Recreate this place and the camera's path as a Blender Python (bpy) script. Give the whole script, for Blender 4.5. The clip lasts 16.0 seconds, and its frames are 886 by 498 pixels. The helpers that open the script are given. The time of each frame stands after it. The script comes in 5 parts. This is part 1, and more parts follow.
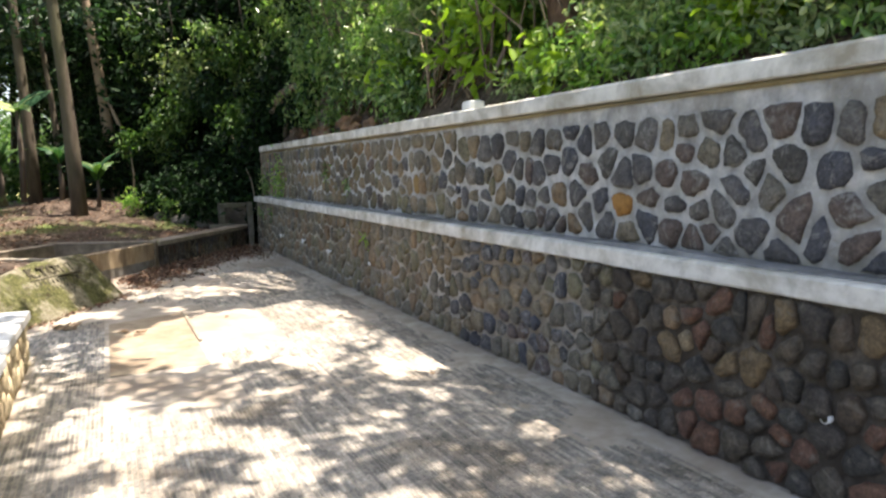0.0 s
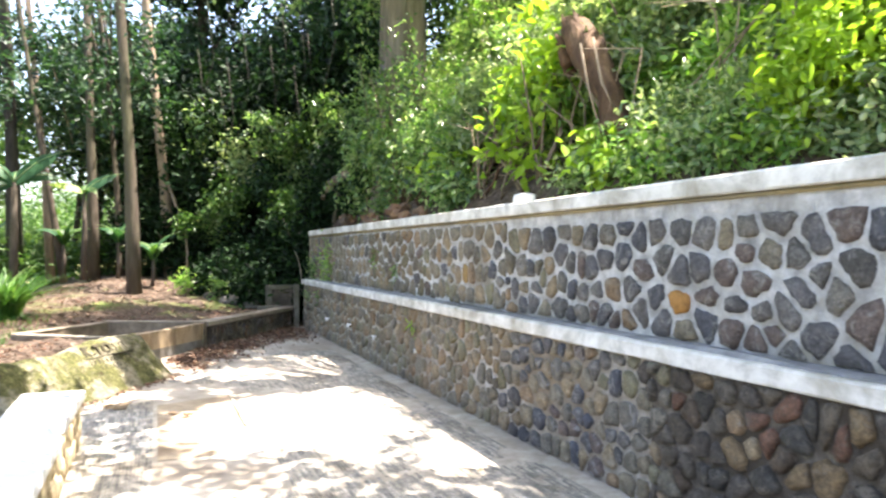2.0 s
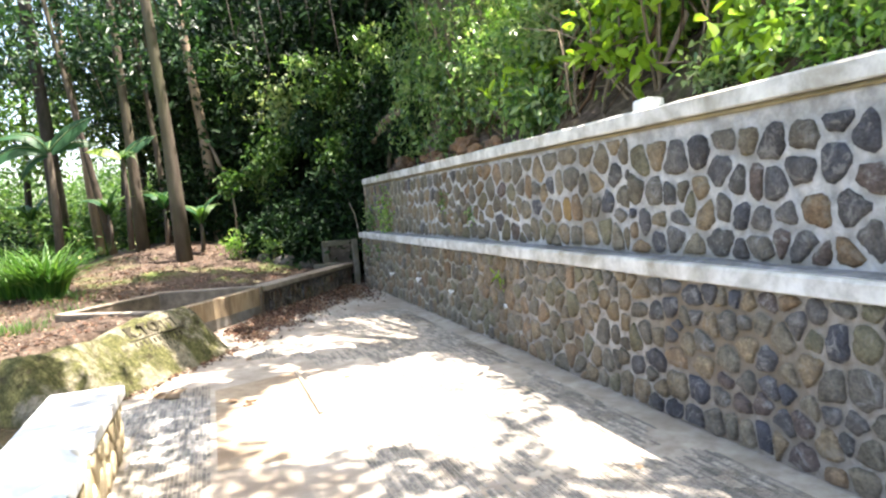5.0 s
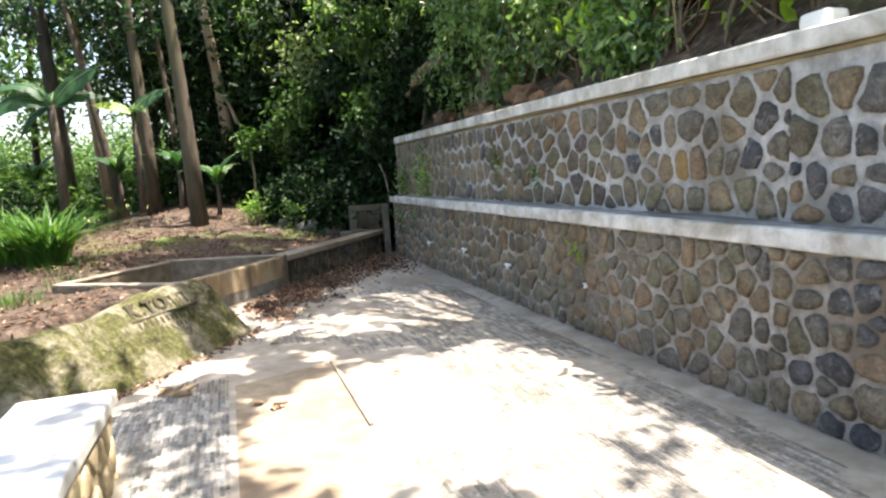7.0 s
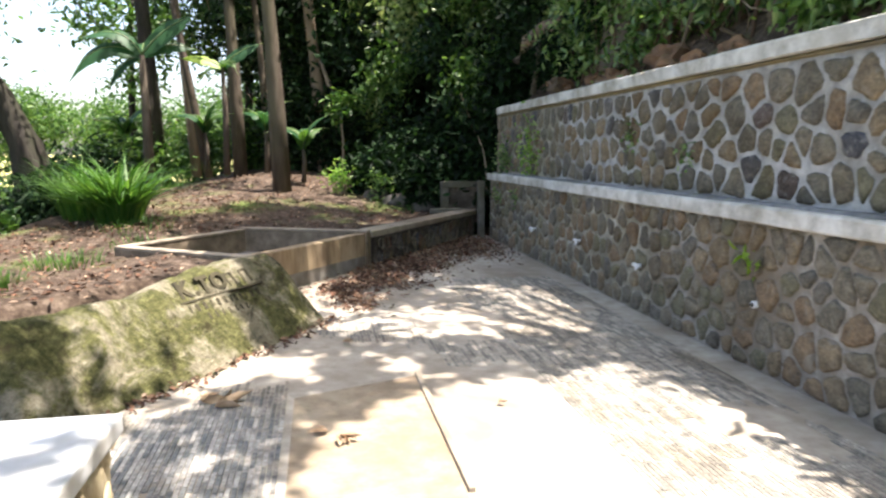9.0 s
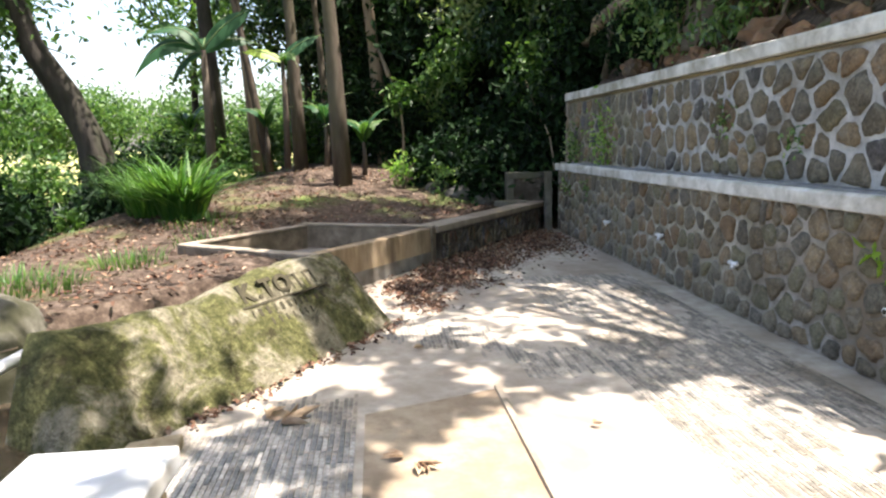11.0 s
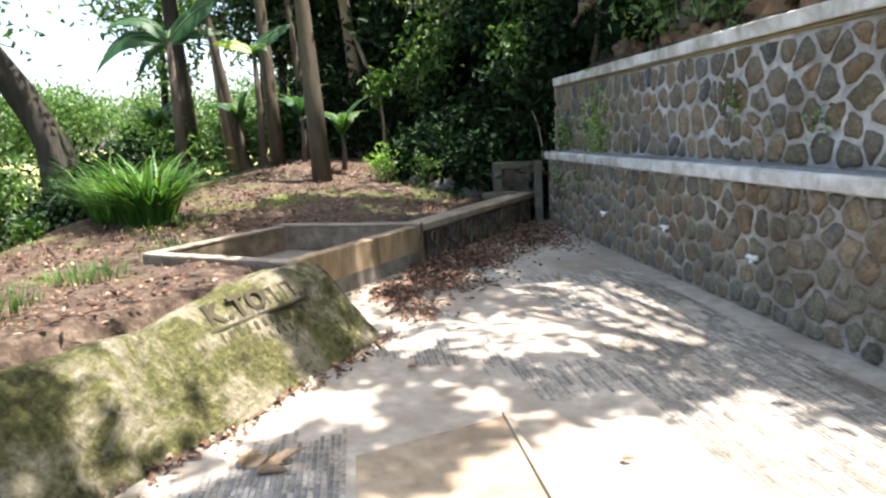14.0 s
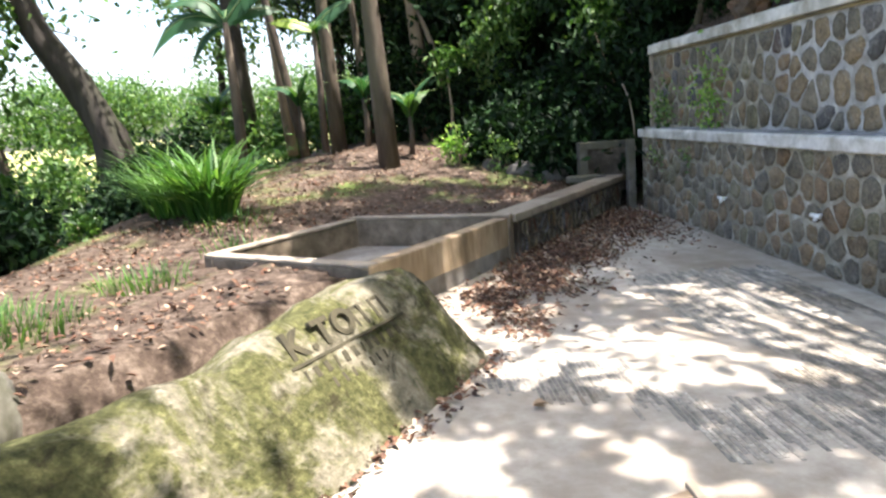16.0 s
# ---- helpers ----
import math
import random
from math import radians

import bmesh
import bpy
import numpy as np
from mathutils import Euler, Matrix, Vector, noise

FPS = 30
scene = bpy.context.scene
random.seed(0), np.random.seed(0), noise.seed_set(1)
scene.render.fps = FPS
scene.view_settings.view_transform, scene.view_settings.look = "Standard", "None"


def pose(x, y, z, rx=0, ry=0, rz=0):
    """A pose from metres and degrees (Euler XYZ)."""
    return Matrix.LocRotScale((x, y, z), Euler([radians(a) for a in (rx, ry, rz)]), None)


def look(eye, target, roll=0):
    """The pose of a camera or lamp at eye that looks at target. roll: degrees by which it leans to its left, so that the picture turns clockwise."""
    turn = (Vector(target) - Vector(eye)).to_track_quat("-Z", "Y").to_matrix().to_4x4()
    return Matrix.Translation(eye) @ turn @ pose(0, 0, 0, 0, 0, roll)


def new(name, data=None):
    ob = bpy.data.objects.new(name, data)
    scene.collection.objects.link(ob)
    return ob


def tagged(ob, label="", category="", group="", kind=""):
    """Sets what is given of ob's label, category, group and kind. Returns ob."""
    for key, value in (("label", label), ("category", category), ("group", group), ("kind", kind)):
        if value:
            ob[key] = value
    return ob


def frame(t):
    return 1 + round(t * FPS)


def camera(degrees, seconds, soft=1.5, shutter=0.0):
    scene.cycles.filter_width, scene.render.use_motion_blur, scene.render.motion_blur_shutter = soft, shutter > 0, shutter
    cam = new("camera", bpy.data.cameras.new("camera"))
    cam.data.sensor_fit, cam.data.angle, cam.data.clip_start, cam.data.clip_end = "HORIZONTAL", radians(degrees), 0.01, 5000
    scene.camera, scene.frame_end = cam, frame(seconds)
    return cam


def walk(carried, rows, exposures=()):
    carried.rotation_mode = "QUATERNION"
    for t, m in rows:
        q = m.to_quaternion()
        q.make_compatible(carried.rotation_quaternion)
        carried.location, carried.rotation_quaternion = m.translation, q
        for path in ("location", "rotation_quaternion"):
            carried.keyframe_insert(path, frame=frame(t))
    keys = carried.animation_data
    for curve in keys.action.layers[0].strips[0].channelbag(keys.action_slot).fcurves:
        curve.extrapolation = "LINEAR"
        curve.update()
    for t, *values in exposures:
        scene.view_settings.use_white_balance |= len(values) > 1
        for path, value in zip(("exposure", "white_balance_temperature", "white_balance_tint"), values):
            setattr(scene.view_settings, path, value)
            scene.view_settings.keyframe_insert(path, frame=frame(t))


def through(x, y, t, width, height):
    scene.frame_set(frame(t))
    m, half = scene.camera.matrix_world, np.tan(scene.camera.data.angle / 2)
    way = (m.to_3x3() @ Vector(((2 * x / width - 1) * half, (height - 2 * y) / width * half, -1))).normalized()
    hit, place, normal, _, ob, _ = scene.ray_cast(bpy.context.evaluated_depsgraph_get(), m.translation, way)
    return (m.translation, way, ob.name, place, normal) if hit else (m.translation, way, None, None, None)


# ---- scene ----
cam = camera(67.4, 16.0, soft=2.3, shutter=0.3)
PATH = [
    (0, (-2.787, -3.414, 1.56), (-1.895, -1.64, 1.321), -0.9),
    (0.5, (-2.79, -3.366, 1.602), (-1.823, -1.617, 1.514), 0.7),
    (1, (-2.811, -3.377, 1.637), (-1.8, -1.652, 1.643), 1.1),
    (1.5, (-2.826, -3.397, 1.633), (-1.873, -1.64, 1.686), 0.9),
    (2, (-2.879, -3.389, 1.619), (-2.087, -1.552, 1.632), 0.3),
    (2.5, (-2.846, -3.299, 1.623), (-2.288, -1.379, 1.691), -0.4),
    (3, (-2.746, -3.131, 1.614), (-2.326, -1.176, 1.614), -0.2),
    (3.5, (-2.756, -2.86, 1.595), (-2.343, -0.903, 1.601), -0.5),
    (3.7, (-2.759, -2.759, 1.593), (-2.261, -0.822, 1.551), -1.0),
    (5.8, (-2.764, -1.501, 1.536), (-2.103, 0.381, 1.385), -4.3),
    (6, (-2.761, -1.368, 1.542), (-2.19, 0.545, 1.422), -3.8),
    (6.5, (-2.747, -1.041, 1.498), (-2.21, 0.875, 1.301), -2.2),
    (7, (-2.781, -0.728, 1.474), (-2.18, 1.165, 1.236), -3.5),
    (7.5, (-2.736, -0.391, 1.443), (-2.254, 1.538, 1.224), -1.8),
    (8, (-2.732, -0.129, 1.422), (-2.396, 1.825, 1.16), 0.4),
    (8.5, (-2.76, 0.173, 1.404), (-2.303, 2.098, 1.112), -0.9),
    (9, (-2.689, 0.498, 1.394), (-2.327, 2.443, 1.104), -0.1),
    (9.5, (-2.684, 0.714, 1.374), (-2.474, 2.675, 1.038), -0.1),
    (9.7, (-2.701, 0.798, 1.375), (-2.484, 2.76, 1.051), -0.9),
    (12, (-2.773, 0.925, 1.413), (-2.589, 2.892, 1.101), -1.2),
    (12.5, (-2.783, 0.936, 1.418), (-2.582, 2.902, 1.108), -2.0),
    (13, (-2.79, 0.963, 1.415), (-2.578, 2.926, 1.097), -2.1),
    (13.5, (-2.751, 1.143, 1.39), (-2.406, 3.077, 1.015), -2.4),
    (14, (-2.771, 1.417, 1.412), (-2.527, 3.372, 1.064), -2.8),
    (14.5, (-2.926, 1.666, 1.413), (-2.637, 3.625, 1.137), -5.5),
    (15, (-3.024, 1.885, 1.407), (-2.751, 3.837, 1.073), -4.3),
    (15.5, (-3.153, 2.09, 1.366), (-3.11, 4.074, 1.117), -3.5),
    (16, (-3.044, 2.323, 1.4), (-2.96, 4.283, 1.01), -4.4),
]
EXPOSURE = [(t, e, k, 15) for t, e, k in ((0, 1.65, 7000), (0.5, 2.12, 6900), (1.0, 2.45, 6900), (2.0, 2.65, 6800), (3.5, 2.7, 6700), (5.8, 2.28, 6800), (7.5, 2.0, 6800), (9, 1.9, 6750), (13, 1.95, 6650), (16, 2.18, 6500))]
walk(cam, [(t, look(eye, target, roll)) for t, eye, target, roll in PATH], EXPOSURE)

# ---- light: clear sky and one high sun over the hill ----
TO_SUN = Vector((0.3, -0.1, 1.0)).normalized()
world = bpy.data.worlds.new("sky")
scene.world = world
world.use_nodes = True
wn = world.node_tree
sky = wn.nodes.new("ShaderNodeTexSky")
sky.sky_type, sky.sun_disc = "NISHITA", False
sky.sun_elevation = math.asin(TO_SUN.z)
sky.sun_rotation = math.atan2(TO_SUN.x, TO_SUN.y)
sky.dust_density, sky.ozone_density = 3.0, 0.6
back = next(n for n in wn.nodes if n.type == "BACKGROUND")
back.inputs["Strength"].default_value = 0.15
wn.links.new(sky.outputs[0], back.inputs["Color"])
sun_lamp = bpy.data.lights.new("sun", "SUN")
sun_lamp.energy, sun_lamp.angle, sun_lamp.color = 4.7, radians(0.53), (1.0, 0.95, 0.87)
sun = new("sun", sun_lamp)
sun.matrix_world = look(TO_SUN * 60, (0, 0, 0))


# ---- materials ----
def shader(name, rough=0.8, spec=0.3):
    m = bpy.data.materials.new(name)
    m.use_nodes = True
    nt = m.node_tree
    b = next(n for n in nt.nodes if n.type == "BSDF_PRINCIPLED")
    b.inputs["Roughness"].default_value = rough
    b.inputs["Specular IOR Level"].default_value = spec
    return m, nt, b


def coords(nt, kind="Object", scale=(1, 1, 1)):
    """World-sized coordinates; 'world' takes the place in the scene."""
    mp = nt.nodes.new("ShaderNodeMapping")
    mp.inputs["Scale"].default_value = scale
    if kind == "world":
        nt.links.new(nt.nodes.new("ShaderNodeNewGeometry").outputs["Position"], mp.inputs["Vector"])
    else:
        nt.links.new(nt.nodes.new("ShaderNodeTexCoord").outputs[kind], mp.inputs["Vector"])
    return mp.outputs[0]


def grain(nt, co, scale, detail=6, rough=0.6, dist=0.0):
    n = nt.nodes.new("ShaderNodeTexNoise")
    n.inputs["Scale"].default_value, n.inputs["Detail"].default_value = scale, detail
    n.inputs["Roughness"].default_value, n.inputs["Distortion"].default_value = rough, dist
    nt.links.new(co, n.inputs["Vector"])
    return n.outputs["Fac"]


def ramp(nt, fac, stops, ease="LINEAR"):
    r = nt.nodes.new("ShaderNodeValToRGB")
    r.color_ramp.interpolation = ease
    while len(r.color_ramp.elements) < len(stops):
        r.color_ramp.elements.new(0.5)
    for e, (p, c) in zip(r.color_ramp.elements, stops):
        e.position, e.color = p, (*c, 1) if len(c) == 3 else (c[0], c[0], c[0], 1)
    nt.links.new(fac, r.inputs["Fac"])
    return r.outputs["Color"]


def blend(nt, fac, a, b, mode="MIX"):
    m = nt.nodes.new("ShaderNodeMix")
    m.data_type, m.blend_type = "RGBA", mode
    for sock, v in ((m.inputs[0], fac), (m.inputs[6], a), (m.inputs[7], b)):
        if hasattr(v, "is_output"):
            nt.links.new(v, sock)
        else:
            sock.default_value = v if isinstance(v, (int, float)) else (*v, 1)
    return m.outputs[2]


def relief(nt, b, height, strength, distance):
    u = nt.nodes.new("ShaderNodeBump")
    u.inputs["Strength"].default_value, u.inputs["Distance"].default_value = strength, distance
    nt.links.new(height, u.inputs["Height"])
    nt.links.new(u.outputs[0], b.inputs["Normal"])


def mottled(name, tones, scale, stain=None, stain_scale=0.8, stain_from=0.5, bump=0.4, bump_size=0.01, rough=0.85, spec=0.25,
            kind="world", stretch=(1, 1, 1)):
    """A surface of two to four tones in fine grain, with broad stains over it."""
    m, nt, b = shader(name, rough, spec)
    co = coords(nt, kind, stretch)
    f = grain(nt, co, scale, 8, 0.65)
    n = len(tones)
    col = ramp(nt, f, [(0.3 + 0.4 * i / max(n - 1, 1), t) for i, t in enumerate(tones)])
    if stain:
        big = grain(nt, co, stain_scale, 5, 0.6, 0.4)
        col = blend(nt, ramp(nt, big, [(stain_from - 0.08, (0,)), (stain_from + 0.14, (1,))]), col, stain)
    nt.links.new(col, b.inputs["Base Color"])
    relief(nt, b, f, bump, bump_size)
    return m


def varied(name, tones, by="object", grain_scale=13, dirt=None, bump=0.8, bump_size=0.03, rough=0.8, spec=0.3):
    """Pieces that differ one from another in tone, each with its own grain."""
    m, nt, b = shader(name, rough, spec)
    if by == "object":
        r = nt.nodes.new("ShaderNodeObjectInfo").outputs["Random"]
    else:
        r = nt.nodes.new("ShaderNodeNewGeometry").outputs["Random Per Island"]
    n = len(tones)
    col = ramp(nt, r, [(i / n, t) for i, t in enumerate(tones)], "CONSTANT" if n > 3 else "LINEAR")
    co = coords(nt, "world")
    f = grain(nt, co, grain_scale, 9, 0.7)
    fine = grain(nt, co, grain_scale * 4, 8, 0.75)
    col = blend(nt, 0.7, col, ramp(nt, f, [(0.3, (0.25, 0.25, 0.26)), (0.72, (1.5, 1.46, 1.4))]), "MULTIPLY")
    col = blend(nt, 0.5, col, ramp(nt, fine, [(0.35, (0.45, 0.45, 0.45)), (0.65, (1.5, 1.5, 1.5))]), "MULTIPLY")
    if dirt:
        big = grain(nt, co, 8.5, 10, 0.8, 0.9)
        col = blend(nt, ramp(nt, big, [(0.53, (0,)), (0.6, (0.75,))]), col, dirt)
        wash = grain(nt, co, 1.3, 6, 0.65, 0.5)
        col = blend(nt, 0.8, col, ramp(nt, wash, [(0.36, (0.62, 0.55, 0.46)), (0.5, (1.0, 0.98, 0.95)), (0.64, (1.15, 1.13, 1.1))]), "MULTIPLY")
    nt.links.new(col, b.inputs["Base Color"])
    relief(nt, b, f, bump, bump_size)
    return m


def foliage(name, tones, through=0.35, rough=0.45, sheen=0.4):
    m, nt, b = shader(name, rough, sheen)
    r = nt.nodes.new("ShaderNodeNewGeometry").outputs["Random Per Island"]
    col = ramp(nt, r, [(i / (len(tones) - 1), t) for i, t in enumerate(tones)])
    big = grain(nt, coords(nt, "world"), 0.9, 3)
    col = blend(nt, 0.5, col, ramp(nt, big, [(0.35, (0.5, 0.55, 0.5)), (0.65, (1.25, 1.2, 1.0))]), "MULTIPLY")
    nt.links.new(col, b.inputs["Base Color"])
    tr = nt.nodes.new("ShaderNodeBsdfTranslucent")
    nt.links.new(blend(nt, 1.0, col, (1.35, 1.45, 0.75), "MULTIPLY"), tr.inputs["Color"])
    mix = nt.nodes.new("ShaderNodeMixShader")
    mix.inputs[0].default_value = through
    out = next(n for n in nt.nodes if n.type == "OUTPUT_MATERIAL")
    nt.links.new(b.outputs[0], mix.inputs[1])
    nt.links.new(tr.outputs[0], mix.inputs[2])
    nt.links.new(mix.outputs[0], out.inputs["Surface"])
    return m


M_MORTAR_UP = mottled("mortar_pale", [(0.24, 0.24, 0.23), (0.42, 0.415, 0.4), (0.6, 0.595, 0.58)], 9, (0.2, 0.185, 0.155), 1.6, 0.54, 1.0, 0.04)
M_MORTAR_LOW = mottled("mortar_stained", [(0.19, 0.17, 0.14), (0.33, 0.3, 0.26), (0.5, 0.47, 0.42)], 10, (0.2, 0.16, 0.115), 1.1, 0.5, 1.0, 0.04)
M_MORTAR_FAR = mottled("mortar_far", [(0.16, 0.145, 0.105), (0.3, 0.275, 0.215), (0.52, 0.49, 0.42)], 7, (0.17, 0.15, 0.11), 1.2, 0.54, 1.0, 0.04)
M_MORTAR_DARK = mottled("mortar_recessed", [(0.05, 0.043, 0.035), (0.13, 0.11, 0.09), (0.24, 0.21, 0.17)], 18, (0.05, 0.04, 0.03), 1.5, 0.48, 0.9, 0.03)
BASALT = [(0.078, 0.077, 0.082), (0.1, 0.098, 0.103), (0.085, 0.083, 0.08), (0.118, 0.113, 0.11), (0.07, 0.073, 0.086), (0.118, 0.094, 0.085), (0.135, 0.126, 0.11)]
EARTHY = [(0.175, 0.15, 0.108), (0.2, 0.158, 0.105), (0.145, 0.133, 0.105), (0.215, 0.17, 0.112), (0.18, 0.16, 0.122), (0.13, 0.121, 0.102), (0.205, 0.148, 0.095), (0.16, 0.15, 0.1)]
RUDDY = [(0.125, 0.07, 0.05), (0.085, 0.066, 0.05), (0.14, 0.078, 0.052), (0.065, 0.057, 0.05), (0.15, 0.11, 0.065), (0.095, 0.08, 0.062), (0.055, 0.052, 0.047), (0.08, 0.071, 0.06)]
M_BASALT = varied("stone_basalt", BASALT, dirt=(0.24, 0.235, 0.225))
M_EARTHY = varied("stone_brown", EARTHY, dirt=(0.23, 0.205, 0.165))
M_RUDDY = varied("stone_ruddy", RUDDY, dirt=(0.15, 0.13, 0.105))
M_EARTHY_ISLAND = varied("stone_brown_far", EARTHY + BASALT[:2], by="island", dirt=(0.17, 0.15, 0.115))
M_LOWER_ISLAND = varied("stone_tan_far", EARTHY, by="island", dirt=(0.2, 0.175, 0.135))
# Darker version of the rim cement for post, stub wall and collar.
M_RIM_DARK = mottled("dark_grey_render", [(0.06, 0.055, 0.045), (0.115, 0.105, 0.088), (0.165, 0.15, 0.125)], 8, (0.09, 0.085, 0.055), 2.5, 0.5, 0.5, 0.01)
M_ORANGE = mottled("stone_orange", [(0.15, 0.075, 0.025), (0.27, 0.135, 0.04), (0.33, 0.17, 0.055)], 20)
M_TAN = mottled("stone_tan", [(0.18, 0.12, 0.05), (0.27, 0.18, 0.08)], 20)
M_WHITEWASH = mottled("weathered_whitewash", [(0.34, 0.33, 0.3), (0.58, 0.565, 0.525), (0.72, 0.705, 0.66)], 6, (0.29, 0.265, 0.21), 2.6, 0.53, 0.5, 0.01, 0.8)
M_LEDGE_TOP = mottled("grey_cement", [(0.13, 0.13, 0.135), (0.21, 0.21, 0.215), (0.28, 0.28, 0.28)], 10, (0.10, 0.10, 0.095), 1.2, 0.55, 0.4, 0.006)
M_BAND = mottled("ochre_plaster", [(0.20, 0.155, 0.075), (0.30, 0.24, 0.13)], 10, (0.14, 0.12, 0.08), 1.2)
M_CONCRETE = mottled("dusty_concrete", [(0.26, 0.225, 0.18), (0.37, 0.33, 0.275), (0.46, 0.42, 0.36)], 7, (0.24, 0.195, 0.15), 0.9, 0.52, 0.35, 0.006)
M_TILE = varied("slate_strip", [(0.17, 0.185, 0.19), (0.25, 0.255, 0.255), (0.38, 0.375, 0.36), (0.2, 0.21, 0.215), (0.32, 0.315, 0.305), (0.45, 0.44, 0.415)], dirt=(0.30, 0.265, 0.22), bump=0.25, bump_size=0.004)
M_TILE_ISLAND = varied("slate_strip_far", [(0.185, 0.182, 0.168), (0.245, 0.236, 0.216), (0.34, 0.32, 0.285), (0.21, 0.206, 0.19), (0.285, 0.27, 0.245), (0.39, 0.365, 0.325)], by="island", dirt=(0.33, 0.29, 0.235), bump=0.25, bump_size=0.004)
M_BENCH = mottled("polished_cement", [(0.4, 0.425, 0.45), (0.5, 0.53, 0.56), (0.58, 0.6, 0.62)], 6, (0.36, 0.345, 0.31), 1.5, 0.58, 0.12, 0.003, 0.45, 0.4)
M_BENCH_SIDE = mottled("yellowed_render", [(0.26, 0.20, 0.11), (0.42, 0.35, 0.23), (0.50, 0.43, 0.30)], 9, (0.17, 0.13, 0.08), 2.0, 0.5, 0.6, 0.015)
# Brown plaster with darker blotches drawn out vertically.
M_PLASTER = mottled("streaked_plaster", [(0.24, 0.17, 0.10), (0.36, 0.27, 0.17), (0.44, 0.35, 0.24)], 8, (0.13, 0.095, 0.06), 2.2, 0.52, 0.4, 0.006, stretch=(1, 1, 0.25))
M_SILT = mottled("grey_silt", [(0.13, 0.125, 0.115), (0.2, 0.19, 0.175), (0.26, 0.25, 0.23)], 6, (0.12, 0.1, 0.075), 1.6, 0.52, 0.3, 0.006)
# Darker copy of the plaster; the basin's inner shade is put into its colour.
M_PLASTER_SHADED = mottled("shaded_plaster", [(0.1, 0.08, 0.055), (0.18, 0.14, 0.1), (0.25, 0.2, 0.145)], 8, (0.07, 0.06, 0.04), 2.0, 0.5, 0.4, 0.006)
M_SLAB = mottled("tan_screed", [(0.2, 0.155, 0.105), (0.3, 0.24, 0.17), (0.37, 0.31, 0.23)], 6, (0.19, 0.14, 0.095), 1.4, 0.5, 0.4, 0.008)
M_RIM = mottled("worn_cement_rim", [(0.22, 0.185, 0.14), (0.34, 0.29, 0.225)], 8, (0.18, 0.14, 0.10), 1.8, 0.53, 0.4, 0.006)
M_WET = mottled("damp_cement", [(0.06, 0.052, 0.042), (0.11, 0.095, 0.078)], 6, (0.06, 0.055, 0.045), 1.0, 0.5, 0.3, 0.006, 0.5)
# Dark bark taken near black; the trunks' backlit shade is in the colour.
M_BARK_SHADED = mottled("dark_bark_shaded", [(0.016, 0.014, 0.012), (0.034, 0.029, 0.024), (0.055, 0.047, 0.038)], 9, (0.04, 0.045, 0.025), 1.5, 0.55, 1.0, 0.03, stretch=(1, 1, 0.25))
M_BARK = mottled("grey_brown_bark", [(0.045, 0.036, 0.029), (0.085, 0.067, 0.052), (0.13, 0.105, 0.082)], 10, (0.09, 0.085, 0.05), 1.2, 0.55, 1.0, 0.02, stretch=(1, 1, 0.2))
M_BARK_PALE = mottled("pale_bark", [(0.18, 0.13, 0.09), (0.30, 0.23, 0.165), (0.38, 0.30, 0.22)], 10, (0.12, 0.09, 0.06), 1.6, 0.55, 1.0, 0.02, stretch=(1, 1, 0.2))
M_BARK_GREY = mottled("grey_ribbed_bark", [(0.1, 0.085, 0.07), (0.2, 0.17, 0.145), (0.29, 0.255, 0.22)], 9, (0.1, 0.09, 0.07), 1.5, 0.52, 1.0, 0.04, stretch=(1, 1, 0.12))
M_STUMP = mottled("rotting_wood", [(0.035, 0.022, 0.014), (0.11, 0.064, 0.038), (0.22, 0.14, 0.085)], 9, (0.06, 0.035, 0.02), 3, 0.5, 1.0, 0.03, stretch=(1, 1, 0.3))
M_REDROCK = mottled("red_brown_boulder", [(0.13, 0.07, 0.04), (0.22, 0.12, 0.07), (0.28, 0.17, 0.10)], 8, (0.09, 0.065, 0.045), 2.5, 0.5, 0.7, 0.02)
M_GREYROCK = mottled("grey_boulder", [(0.07, 0.065, 0.05), (0.16, 0.15, 0.125), (0.29, 0.28, 0.255)], 6, (0.045, 0.045, 0.025), 1.8, 0.44, 0.8, 0.02)
M_PIPE = mottled("white_plastic", [(0.66, 0.66, 0.64), (0.76, 0.76, 0.75)], 5, (0.5, 0.47, 0.4), 6, 0.6, 0.05, 0.001, 0.4, 0.5)
M_DRY = varied("dry_leaf", [(0.1, 0.052, 0.032), (0.16, 0.085, 0.05), (0.21, 0.13, 0.082), (0.06, 0.036, 0.026), (0.14, 0.066, 0.04), (0.34, 0.25, 0.18), (0.12, 0.085, 0.06)], by="island", bump=0.1)
M_TANLEAF = mottled("tan_dry_leaf", [(0.22, 0.14, 0.08), (0.36, 0.26, 0.17), (0.46, 0.35, 0.24)], 16)
M_TWIG = mottled("dry_twig", [(0.10, 0.075, 0.05), (0.2, 0.155, 0.11)], 20)
# Near-black leaf colour that stands in for the wood's deep shade.
M_LEAF_DEEP_SHADE = foliage("leaf_deep_shade", [(0.004, 0.01, 0.006), (0.009, 0.025, 0.01), (0.022, 0.054, 0.018)], 0.18, 0.6, 0.12)
# Palest tones of MID, BRIGHT and PALE stand in for sun glints.
M_LEAF_MID = foliage("leaf_mid", [(0.025, 0.065, 0.02), (0.09, 0.19, 0.05), (0.18, 0.3, 0.1), (0.33, 0.41, 0.22)], 0.48, 0.32, 0.8)
M_LEAF_BRIGHT = foliage("leaf_bright", [(0.07, 0.17, 0.03), (0.19, 0.36, 0.065), (0.4, 0.5, 0.2)], 0.55, 0.3, 0.8)
